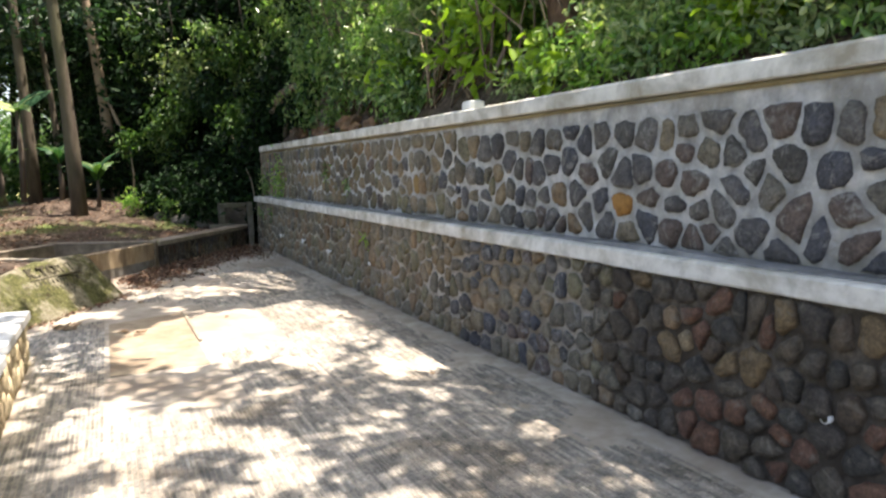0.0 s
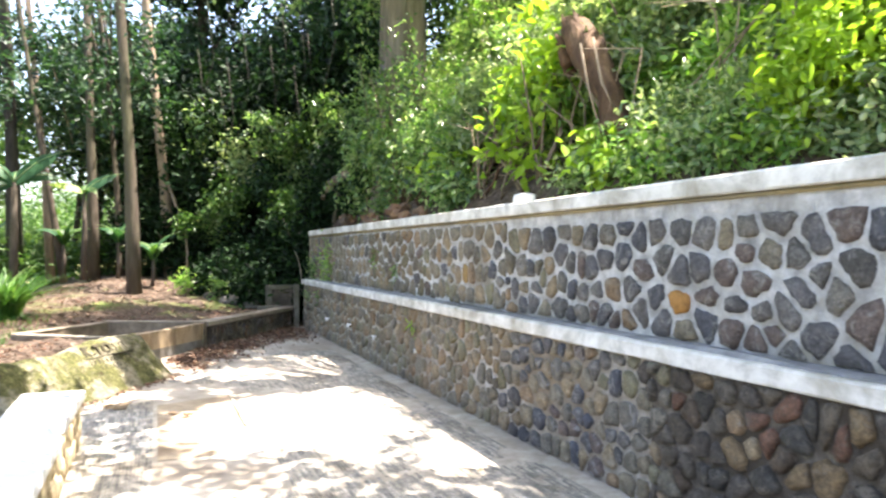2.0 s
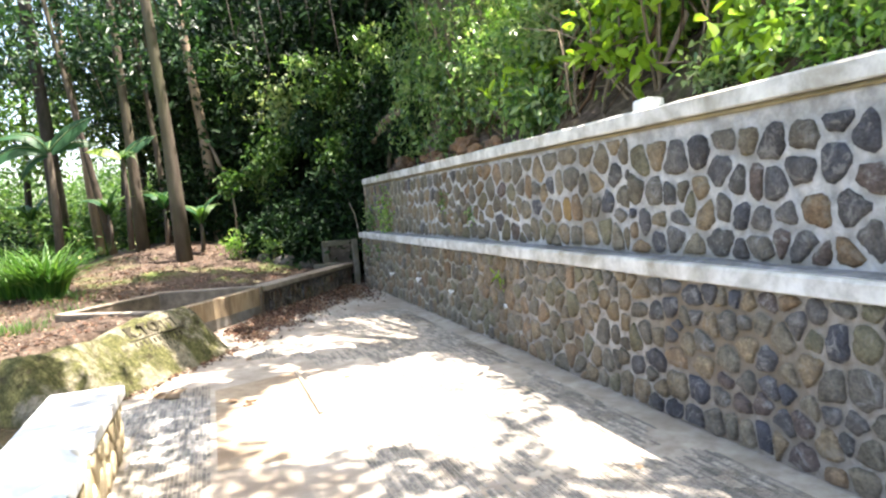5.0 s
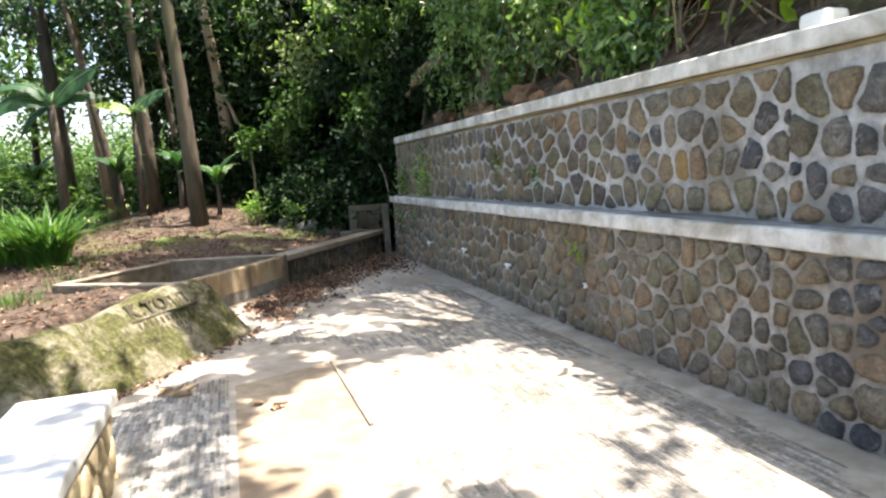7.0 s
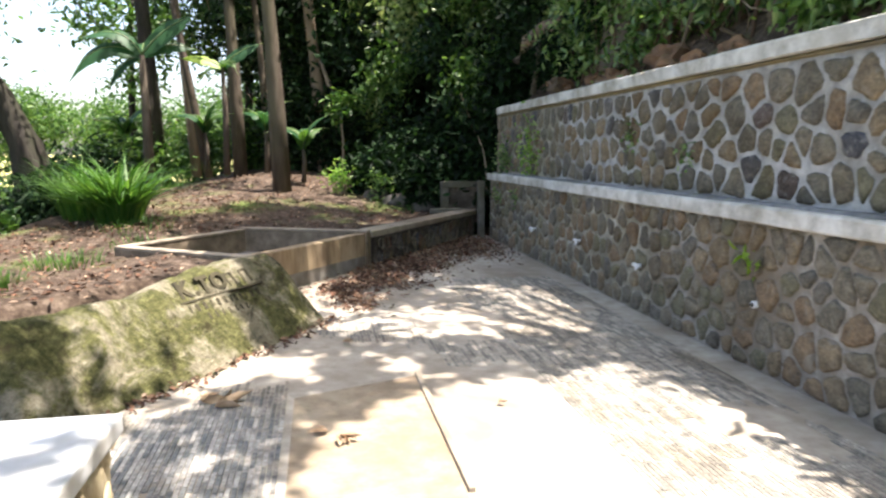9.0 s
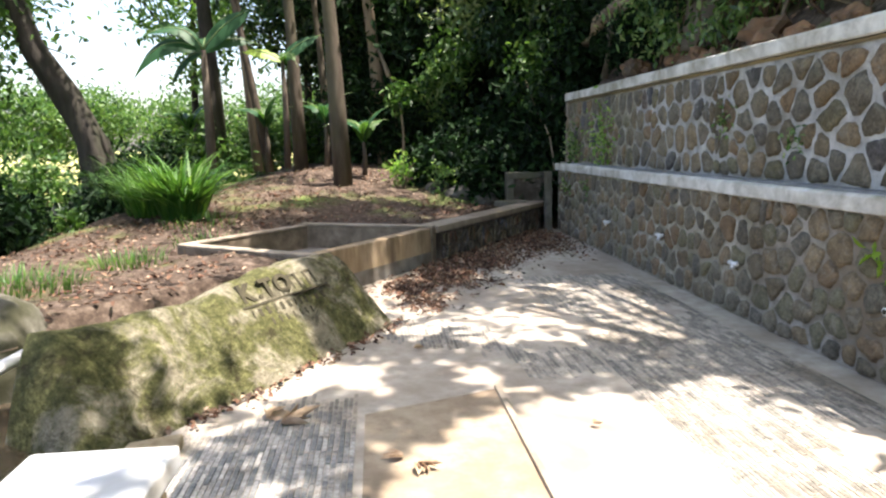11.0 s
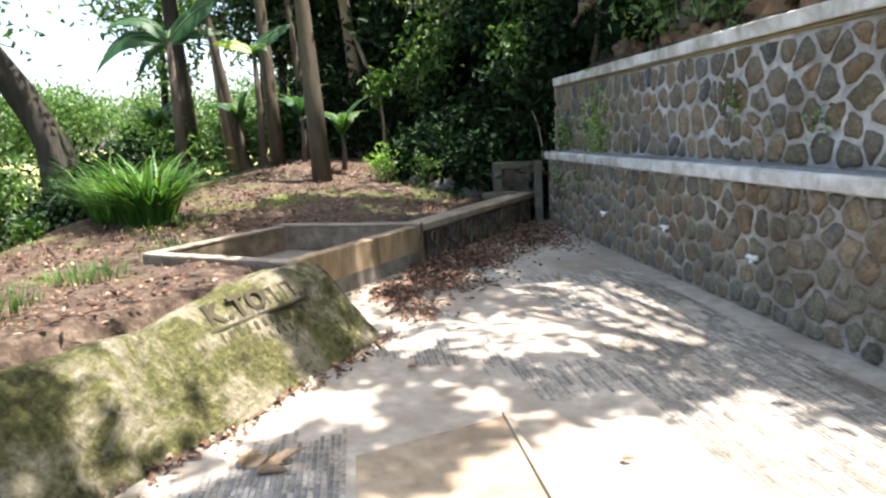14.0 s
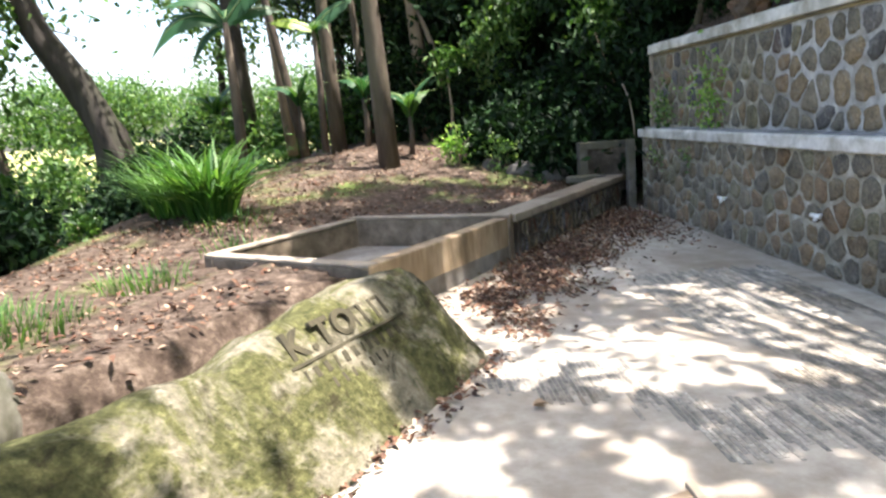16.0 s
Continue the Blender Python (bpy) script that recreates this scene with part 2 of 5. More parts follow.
# Darker leaf copy with shade and backlight put into the colour.
M_LEAF_SHADE = foliage("leaf_shade", [(0.006, 0.02, 0.011), (0.02, 0.058, 0.027), (0.055, 0.115, 0.048)], 0.32, 0.42, 0.4)
M_LEAF_RIVER = foliage("leaf_riverside", [(0.02, 0.055, 0.015), (0.055, 0.13, 0.03), (0.13, 0.22, 0.065)], 0.4, 0.45, 0.4)
M_LEAF_LIME = foliage("leaf_lime", [(0.20, 0.34, 0.03), (0.30, 0.44, 0.05)], 0.45)
M_LEAF_PALE = foliage("leaf_greygreen", [(0.07, 0.14, 0.05), (0.2, 0.29, 0.13), (0.4, 0.45, 0.28)], 0.45, 0.32, 0.7)
M_BANANA = foliage("banana_leaf", [(0.016, 0.06, 0.03), (0.035, 0.105, 0.04)], 0.3, 0.5, 0.25)
M_GRASS = foliage("grass_blade", [(0.03, 0.095, 0.02), (0.07, 0.165, 0.035), (0.14, 0.24, 0.06)], 0.35)


def earth_material():
    m, nt, b = shader("earth_and_litter", 0.95, 0.1)
    co = coords(nt, "world")
    f = grain(nt, co, 11, 10, 0.72)
    soil = ramp(nt, f, [(0.3, (0.03, 0.021, 0.016)), (0.5, (0.085, 0.062, 0.047)), (0.72, (0.23, 0.18, 0.14))])
    grass = ramp(nt, grain(nt, co, 5, 8, 0.7), [(0.3, (0.05, 0.09, 0.02)), (0.7, (0.17, 0.22, 0.06))])
    patch = ramp(nt, grain(nt, co, 0.55, 5, 0.6), [(0.56, (0,)), (0.66, (0.8,))])
    near = blend(nt, patch, soil, grass)
    geo = nt.nodes.new("ShaderNodeNewGeometry")
    sub = nt.nodes.new("ShaderNodeVectorMath")
    sub.operation = "DISTANCE"
    sub.inputs[1].default_value = (-2.0, 6.0, 0.5)
    nt.links.new(geo.outputs["Position"], sub.inputs[0])
    far = nt.nodes.new("ShaderNodeMapRange")
    far.inputs[1].default_value, far.inputs[2].default_value = 17, 26
    nt.links.new(sub.outputs["Value"], far.inputs[0])
    field = ramp(nt, grain(nt, co, 0.15, 6), [(0.35, (0.22, 0.24, 0.07)), (0.65, (0.42, 0.38, 0.18))])
    nt.links.new(blend(nt, far.outputs[0], near, field), b.inputs["Base Color"])
    relief(nt, b, f, 0.9, 0.05)
    return m


def mossy_material():
    m, nt, b = shader("mossy_boulder", 0.95, 0.15)
    co = coords(nt, "world")
    f = grain(nt, co, 16, 10, 0.7)
    stone = ramp(nt, f, [(0.3, (0.12, 0.105, 0.075)), (0.55, (0.27, 0.245, 0.175)), (0.75, (0.45, 0.425, 0.34))])
    moss = ramp(nt, grain(nt, co, 24, 8, 0.75), [(0.32, (0.03, 0.034, 0.012)), (0.55, (0.115, 0.115, 0.045)), (0.72, (0.25, 0.24, 0.11))])
    spread = ramp(nt, grain(nt, co, 2.6, 9, 0.7, 0.6), [(0.42, (0,)), (0.52, (1,))])
    crust = ramp(nt, grain(nt, co, 3.4, 10, 0.75, 0.8), [(0.54, (0,)), (0.64, (0.85,))])
    nt.links.new(blend(nt, crust, blend(nt, spread, stone, moss), (0.035, 0.03, 0.016)), b.inputs["Base Color"])
    mixed = blend(nt, 0.5, f, grain(nt, co, 4, 4))
    relief(nt, b, mixed, 1.0, 0.1)
    return m


def water_material(name, tint, rough):
    m, nt, b = shader(name, rough, 0.5)
    b.inputs["Base Color"].default_value = (*tint, 1)
    b.inputs["Transmission Weight"].default_value = 0.85
    b.inputs["IOR"].default_value = 1.33
    relief(nt, b, grain(nt, coords(nt, "world"), 14, 3), 0.3, 0.02)
    return m


M_EARTH = earth_material()
M_MOSSY = mossy_material()
# Darker stone tone for the loose blocks by the stub wall.
M_DARKROCK = mottled("dark_rubble_stone", [(0.05, 0.046, 0.04), (0.1, 0.093, 0.08), (0.17, 0.16, 0.14)], 8, (0.05, 0.045, 0.035), 2.0, 0.5, 0.8, 0.03)
M_WATER = water_material("shallow_water", (0.3, 0.24, 0.16), 0.06)
M_RIVER = mottled("river_water", [(0.07, 0.1, 0.075), (0.1, 0.135, 0.1)], 0.6, (0.06, 0.085, 0.06), 0.2, 0.5, 0.2, 0.01, 0.12, 0.6)
M_STREAM = water_material("falling_water", (0.95, 0.97, 1.0), 0.1)


# ---- building helpers ----
def mesh_of(name, verts, faces, mat, smooth=False):
    me = bpy.data.meshes.new(name)
    me.from_pydata([tuple(v) for v in verts], [], [tuple(f) for f in faces])
    me.materials.append(mat)
    if smooth:
        me.polygons.foreach_set("use_smooth", [True] * len(me.polygons))
    me.update()
    return me


def attach(ob, parent, label=""):
    ob.parent = parent
    if label:
        ob["label"] = label
    return ob


def part(name, me, parent, label="", at=(0, 0, 0)):
    ob = new(name, me)
    ob.location = at
    return attach(ob, parent, label)


def thing(name, at, label, category, group="", kind=""):
    ob = new(name)
    ob.empty_display_size = 0.1
    ob.location = at
    return tagged(ob, label, category, group, kind)


def prism(poly, z0, z1, mat, bevel=0.012, name="block", wobble=0.0):
    """An upright block over a plan outline, with softened edges."""
    bm = bmesh.new()
    low = [bm.verts.new((x, y, z0)) for x, y in poly]
    high = [bm.verts.new((x, y, z1)) for x, y in poly]
    n = len(poly)
    bm.faces.new(high)
    bm.faces.new(low[::-1])
    for i in range(n):
        bm.faces.new((low[i], low[(i + 1) % n], high[(i + 1) % n], high[i]))
    bmesh.ops.recalc_face_normals(bm, faces=bm.faces)
    if bevel:
        bmesh.ops.bevel(bm, geom=list(bm.edges), offset=bevel, segments=2, affect="EDGES", profile=0.6)
    if wobble:
        for v in bm.verts:
            v.co += noise.noise_vector(v.co * 2.5) * wobble
    me = bpy.data.meshes.new(name)
    bm.to_mesh(me)
    bm.free()
    me.materials.append(mat)
    return me


def long_bar(x0, x1, y0, y1, z0, z1, mat, step=0.22, wobble=0.006, name="bar", seed=0.0):
    """A long cast bar along y, with slightly uneven edges."""
    ring = [(x0 + 0.008, z0), (x0, z0 + 0.01), (x0, z1 - 0.014), (x0 + 0.014, z1), (x1, z1), (x1, z0)]
    n = max(2, int((y1 - y0) / step))
    verts, faces = [], []
    for i in range(n + 1):
        y = y0 + (y1 - y0) * i / n
        for k, (x, z) in enumerate(ring):
            d = noise.noise_vector(Vector((k * 3.1 + seed, y * 1.7, seed))) * wobble + noise.noise_vector(Vector((k * 2.0, y * 7 + seed, 3.0))) * wobble * 0.6
            verts.append((x + d.x, y, z + d.z))
    k = len(ring)
    for i in range(n):
        for j in range(k):
            a, b = i * k + j, i * k + (j + 1) % k
            faces.append((a, b, b + k, a + k))
    faces.append(tuple(range(k))[::-1])
    faces.append(tuple(n * k + j for j in range(k)))
    return mesh_of(name, verts, faces, mat)


def tube(points, radii, sides=10, rough=0.0, flute=0.0, seed=0.0):
    """Vertices and faces of a tapered limb through the points."""
    verts, faces = [], []
    pts = [Vector(p) for p in points]
    for i, (p, r) in enumerate(zip(pts, radii)):
        d = (pts[min(i + 1, len(pts) - 1)] - pts[max(i - 1, 0)]).normalized()
        a = d.orthogonal().normalized() if abs(d.z) < 0.9 else Vector((1, 0, 0))
        a = (a - d * a.dot(d)).normalized()
        b = d.cross(a)
        for k in range(sides):
            t = 2 * math.pi * k / sides
            rr = r * (1 + rough * noise.noise(Vector((math.cos(t) * 1.5 + seed, math.sin(t) * 1.5, p.z * 2 + seed))) + flute * math.cos(t * 7 + seed))
            verts.append(p + (a * math.cos(t) + b * math.sin(t)) * rr)
    for i in range(len(pts) - 1):
        for k in range(sides):
            q = i * sides
            faces.append((q + k, q + (k + 1) % sides, q + sides + (k + 1) % sides, q + sides + k))
    faces.append(tuple(range(sides))[::-1])
    faces.append(tuple((len(pts) - 1) * sides + k for k in range(sides)))
    return verts, faces


def tubes(name, limbs, mat, sides=8, rough=0.25, flute=0.0):
    verts, faces = [], []
    for i, (points, radii) in enumerate(limbs):
        v, f = tube(points, radii, sides, rough, flute, i * 1.7)
        o = len(verts)
        verts += v
        faces += [tuple(q + o for q in g) for g in f]
    return mesh_of(name, verts, faces, mat, True)


def leaf_mesh(name, centres, length, width, mat, rng, droop=0.3, up=0.5, aim=None, spread=0.35):
    """Many folded leaves as one mesh: six points and two faces each."""
    n = len(centres)
    c = np.asarray(centres, dtype=float)
    d = rng.normal(size=(n, 3)) if aim is None else np.asarray(aim) + rng.normal(size=(n, 3)) * 0.4
    d[:, 2] -= droop
    d /= np.linalg.norm(d, axis=1)[:, None] + 1e-9
    nrm = rng.normal(size=(n, 3))
    nrm[:, 2] += up * 2
    nrm -= d * (nrm * d).sum(1)[:, None]
    nrm /= np.linalg.norm(nrm, axis=1)[:, None] + 1e-9
    s = np.cross(d, nrm)
    ln = (length * (1 + spread * rng.uniform(-1, 1, n)))[:, None]
    wd = (width * (1 + spread * rng.uniform(-1, 1, n)))[:, None]
    fold = nrm * wd * 0.25
    pts = np.stack([c, c + d * ln * 0.3 + s * wd * 0.5 + fold, c + d * ln * 0.65 + s * wd * 0.42 + fold * 0.6,
                    c + d * ln - nrm * ln * 0.12, c + d * ln * 0.65 - s * wd * 0.42 + fold * 0.6, c + d * ln * 0.3 - s * wd * 0.5 + fold], 1)
    base = np.arange(n)[:, None] * 6
    quads = np.concatenate([base + np.array([0, 1, 2, 3]), base + np.array([0, 3, 4, 5])], 1).reshape(-1, 4)
    me = bpy.data.meshes.new(name)
    me.vertices.add(n * 6)
    me.vertices.foreach_set("co", pts.reshape(-1))
    me.loops.add(n * 8)
    me.loops.foreach_set("vertex_index", quads.reshape(-1).astype(np.int32))
    me.polygons.add(n * 2)
    me.polygons.foreach_set("loop_start", np.arange(0, n * 8, 4, dtype=np.int32))
    me.materials.append(mat)
    me.update(calc_edges=True)
    return me


def clumps(rng, count, per, centre, radii, clump, shell=0.55):
    """Leaf places gathered in clumps through an uneven rounded mass."""
    out = []
    for _ in range(count):
        d = rng.normal(size=3)
        d /= np.linalg.norm(d)
        r = shell + (1 - shell) * rng.random()
        r *= 0.8 + 0.35 * rng.random()
        o = np.asarray(centre) + d * np.asarray(radii) * r
        out.append(o + rng.normal(size=(per, 3)) * clump * (0.6 + 0.8 * rng.random()) * np.array([1, 1, 0.7]))
    return np.concatenate(out)


def smooth(a, b, v):
    t = min(max((v - a) / (b - a), 0), 1)
    return t * t * (3 - 2 * t)


# ---- ground: one sheet out to the horizon ----
BASIN = [(-4.8, 7.82), (-3.38, 6.85), (-2.08, 8.58), (-3.66, 9.3)]


def inside(poly, x, y, grow=0.0):
    best = 9.0
    for i in range(len(poly)):
        (ax, ay), (bx, by) = poly[i], poly[(i + 1) % len(poly)]
        ln = math.hypot(bx - ax, by - ay)
        best = min(best, ((bx - ax) * (y - ay) - (by - ay) * (x - ax)) / ln)
    return best + grow


def height(x, y):
    d = min((x + 3.37) * -0.79 + (y - 6.9) * 0.61, (x + 3.37) * -0.873 + (y - 6.9) * 0.488)
    e = 0.6 * d + 0.4 * (y - 8.2)
    bank = 0.36 + (0.19 * max(0, min(e - 1.5, 2.8)) + 0.04 * max(0, min(e - 4.1, 6))) * (0.3 + 0.7 * smooth(-6.6, -3.4, x))
    z = -0.08 + (bank + 0.08) * smooth(-0.02, 0.12, d)
    if x < -4.02 and y < 1.4:
        z = max(z, -0.08 + 0.2 * smooth(-4.0, -4.3, -x * -1))
    z -= smooth(6.1, 9.5, -x) * (z + 0.9)
    hill = 1.98 + 8.5 * (1 - math.exp(-(max(x, 0.45) - 0.45) / 8.5)) if x > 0.3 else z
    if y > 11.2:
        hill = 1.98 + 8.5 * (1 - math.exp(-(max(x, 0.45) - 0.45) / 8.5))
        k = smooth(-0.2, 2.4, x) * 1.0
        z = z + (hill - z) * k
    else:
        z = hill if x > 0.5 else z
    if inside(BASIN, x, y) > -0.02:
        z = -0.2
    rough = smooth(0.1, 0.5, d) if x < 0.3 else 1.0
    z += rough * (0.06 * noise.noise(Vector((x * 0.9, y * 0.9, 0))) + 0.035 * noise.noise(Vector((x * 3, y * 3, 5))))
    return z


def spaced(lo, hi, step, far):
    a = list(np.arange(lo, hi + 1e-6, step))
    g, s = [], step
    while not g or g[-1] < far:
        s *= 1.45
        g.append((g[-1] if g else 0) + s)
    return [lo - v for v in reversed(g)] + a + [hi + v for v in g]


xs, ys = spaced(-9, 6, 0.14, 700), spaced(-7, 17, 0.14, 700)
ground = new("ground", mesh_of("ground", [(x, y, height(max(min(x, 14), -30), max(min(y, 40), -25))) for y in ys for x in xs],
             [(j * len(xs) + i, j * len(xs) + i + 1, (j + 1) * len(xs) + i + 1, (j + 1) * len(xs) + i) for j in range(len(ys) - 1) for i in range(len(xs) - 1)], M_EARTH, True))
tagged(ground, "brown earth bank strewn with litter and patchy grass", "ground", kind="structure")

# ---- paved courtyard ----
floor = new("floor", prism([(-3.95, -7), (0.12, -7), (0.12, 11.3), (-0.35, 11.3), (-3.3, 7.05), (-3.45, 6.0), (-3.95, 4.0)], -0.12, 0.0, M_CONCRETE, 0, "floor"))
tagged(floor, "dusty concrete courtyard floor inlaid with slate strips", "floor", kind="structure")

# ---- retaining wall ----
Y0, Y1 = -6.0, 11.0
LOW_X, UP_X = 0.05, 0.2
lower = new("wall_lower", prism([(LOW_X, Y0), (0.5, Y0), (0.5, Y1), (LOW_X, Y1)], -0.1, 0.96, M_MORTAR_LOW, 0.01, "wall_lower"))
tagged(lower, "lower rubble stone retaining wall with cement joints", "wall", kind="structure")
upper = new("wall_upper", prism([(UP_X, Y0), (0.55, Y0), (0.55, Y1), (UP_X, Y1)], 1.0, 1.98, M_MORTAR_UP, 0.01, "wall_upper"))
tagged(upper, "upper retaining wall of dark round stones in pale mortar", "wall", kind="structure")
ledge = new("ledge", long_bar(0.0, 0.21, Y0, Y1 + 0.02, 0.945, 1.052, M_WHITEWASH, name="ledge", seed=2.0))
tagged(ledge, "whitewashed concrete ledge along the stone wall", "ledge", kind="structure")
part("ledge_top", long_bar(0.075, 0.205, Y0, Y1, 1.0, 1.068, M_LEDGE_TOP, name="ledge_top", wobble=0.014, seed=8.0), ledge, "rough grey cement fillet")
coping = new("coping", long_bar(0.15, 0.6, Y0, Y1 + 0.03, 1.975, 2.09, M_WHITEWASH, name="coping", seed=5.0))
tagged(coping, "weathered whitewashed coping on the retaining wall", "coping", kind="structure")
part("band", long_bar(0.175, 0.3, Y0, Y1, 1.945, 1.974, M_BAND, name="band", seed=11.0), coping, "ochre plaster band under the coping")
end_post = new("wall_end", prism([(0.17, Y1 - 0.03), (0.5, Y1 - 0.03), (0.5, Y1 + 0.035), (0.17, Y1 + 0.035)], 1.05, 1.97, M_RIM, 0.01, "wall_end"))
tagged(end_post, "plastered end of the upper stone wall", "wall", kind="structure")


def cells(y0, y1, z0, z1, size, joint, rng, squash=1.0):
    """Uneven stone outlines that fill a rectangle, each with a gap round it."""
    rows = max(2, round((z1 - z0) / (size * squash)))
    rh = (z1 - z0) / rows
    sites = []
    for r in range(rows):
        y = y0 - rng.random() * size
        while y < y1 + size:
            w = size * rng.choice((0.45, 0.62, 0.8, 1.0, 1.15, 1.4)) * rng.uniform(0.8, 1.2)
            sites.append((y + w / 2 + rng.uniform(-0.16, 0.16) * size, z0 + (r + 0.5 + rng.uniform(-0.52, 0.52)) * rh))
            y += w
    out = []
    for i, (sy, sz) in enumerate(sites):
        poly = [(y0, z0), (y1, z0), (y1, z1), (y0, z1)]
        for k, (ty, tz) in enumerate(sites):
            dy, dz = ty - sy, tz - sz
            dd = math.hypot(dy, dz)
            if k == i or dd > size * 2.6 or dd < 1e-6:
                continue
            lim = dd / 2 - joint * 0.5
            res = []
            for a in range(len(poly)):
                p, q = poly[a], poly[(a + 1) % len(poly)]
                dp = ((p[0] - sy) * dy + (p[1] - sz) * dz) / dd - lim
                dq = ((q[0] - sy) * dy + (q[1] - sz) * dz) / dd - lim
                if dp <= 0:
                    res.append(p)
                if dp * dq < 0:
                    t = dp / (dp - dq)
                    res.append((p[0] + (q[0] - p[0]) * t, p[1] + (q[1] - p[1]) * t))
            poly = res
            if len(poly) < 3:
                break
        if len(poly) < 3:
            continue
        cy, cz = sum(p[0] for p in poly) / len(poly), sum(p[1] for p in poly) / len(poly)
        w, h = max(p[0] for p in poly) - min(p[0] for p in poly), max(p[1] for p in poly) - min(p[1] for p in poly)
        if w < 0.05 or h < 0.04:
            continue
        rim = []
        a0 = rng.random()
        soft, shrink = rng.uniform(0.1, 0.6), rng.uniform(0.86, 1.0)
        for a in range(16):
            ang = (a + a0) * math.pi / 8
            cy_, cz_ = math.cos(ang), math.sin(ang)
            reach = size * 2
            for b in range(len(poly)):
                p, q = poly[b], poly[(b + 1) % len(poly)]
                ey, ez = q[0] - p[0], q[1] - p[1]
                den = cy_ * ez - cz_ * ey
                if den > 1e-9:
                    reach = min(reach, ((p[0] - cy) * ez - (p[1] - cz) * ey) / den)
            oval = 1 / math.hypot(cy_ / (w * 0.5), cz_ / (h * 0.5))
            reach = min(reach * 1.02, reach * (1 - soft) + min(oval, reach * 1.15) * soft) * rng.uniform(0.86, 1.06) * shrink
            rim.append((cy_ * reach, cz_ * reach))
        out.append(((cy, cz), rim))
    return out


def stone_shape(poly, proud, rng):
    """A stone that stands out of the joint: rim, shoulder and uneven face."""
    n = len(poly)
    v = [(0.02, y, z) for y, z in poly]
    v += [(-proud * rng.uniform(0.45, 0.75), y * 0.96, z * 0.96) for y, z in poly]
    v += [(-proud * rng.uniform(0.85, 1.25), y * 0.72, z * 0.72) for y, z in poly]
    v.append((-proud * rng.uniform(0.95, 1.3), 0, 0))
    f = []
    for r in range(2):
        for k in range(n):
            f.append((r * n + k, r * n + (k + 1) % n, (r + 1) * n + (k + 1) % n, (r + 1) * n + k))
    f += [(2 * n + k, 2 * n + (k + 1) % n, 3 * n) for k in range(n)]
    return v, [tuple(reversed(q)) for q in f]


def lay_stones(wall, face_x, zones, choose, near, limit, rng, far_mat):
    """Each stone by itself along the walked stretch, the rest joined."""
    made, rest_v, rest_f = 0, [], []
    todo = []
    for y0, y1, z0, z1, size, joint, proud in zones:
        for site, poly in cells(y0, y1, z0, z1, size, joint, rng):
            todo.append((site, poly, proud * rng.uniform(0.6, 1.3)))
    todo.sort(key=lambda s: abs(s[0][0] - near))
    for (cy, cz), poly, proud in todo:
        v, f = stone_shape(poly, proud, rng)
        if made < limit:
            st = new("stone", mesh_of("stone", v, f, choose(cy, cz, rng), True))
            st.location = (face_x, cy, cz)
            st.parent = wall
            made += 1
        else:
            o = len(rest_v)
            rest_v += [(x + face_x, y + cy, z + cz) for x, y, z in v]
            rest_f += [tuple(q + o for q in g) for g in f]
    if rest_v:
        ob = new("far_stones", mesh_of("far_stones", rest_v, rest_f, far_mat, True))
        ob.parent = wall
        tagged(ob, kind="stuff")


def pick_upper(y, z, rng):
    if abs(y + 0.04) < 0.11 and abs(z - 1.36) < 0.1:
        return M_ORANGE
    if abs(y - 3.1) < 0.11 and abs(z - 1.37) < 0.1:
        return M_TAN
    k = smooth(0.6, 3.0, y) * 0.78
    return M_EARTHY if rng.random() < 0.12 + k else M_BASALT


def pick_lower(y, z, rng):
    if y < 0.1:
        return M_RUDDY if rng.random() < 0.35 + 0.6 * smooth(0.1, -1.0, -y * -1) else M_EARTHY
    if y < 2.0:
        return M_BASALT if rng.random() < 0.45 else M_EARTHY
    return M_EARTHY


# ---- trees, hill and distance ----
RNG = np.random.default_rng(7)


def grow_tree(name, at, top, r0, r1, bark, crown_centre, crown_radii, count, per, leaf, leaf_len, label, clump=0.35, limbs=5, sides=10, flute=0.0, group="trees", bow=0.1):
    tree = thing(name, at, label, "tree", group)
    a, b = Vector(at), Vector(top)
    pts, rad = [], []
    side = Vector((RNG.normal() * bow, RNG.normal() * bow, 0))
    for i in range(9):
        t = i / 8
        p = a.lerp(b, t) + side * math.sin(t * math.pi) - Vector((0, 0, 0.15 if i == 0 else 0))
        pts.append(p - a)
        rad.append((r0 + (r1 - r0) * t) * (1.3 if i == 0 else 1.05 if i == 1 else 1))
    part("trunk", tubes("trunk", [(pts, rad)], bark, sides, 0.3, flute), tree)
    cc = Vector(crown_centre) - a
    limb_list = []
    for i in range(limbs):
        s = pts[5 + i % 4]
        e = cc + Vector([RNG.normal() * r * 0.45 for r in crown_radii])
        mid = s.lerp(e, 0.5) + Vector((0, 0, 0.3 * (e - s).length * RNG.uniform(-0.1, 0.4)))
        limb_list.append(([s, s.lerp(mid, 0.5), mid, e], [r1 * 0.7, r1 * 0.5, r1 * 0.38, r1 * 0.12]))
    for l in limb_list:
        part("limb", tubes("limb", [l], bark, 6), tree)
    c = clumps(RNG, count, per, cc, crown_radii, clump)
    part("crown", leaf_mesh("crown", c, leaf_len, leaf_len * 0.45, leaf, RNG), tree)
    return tree


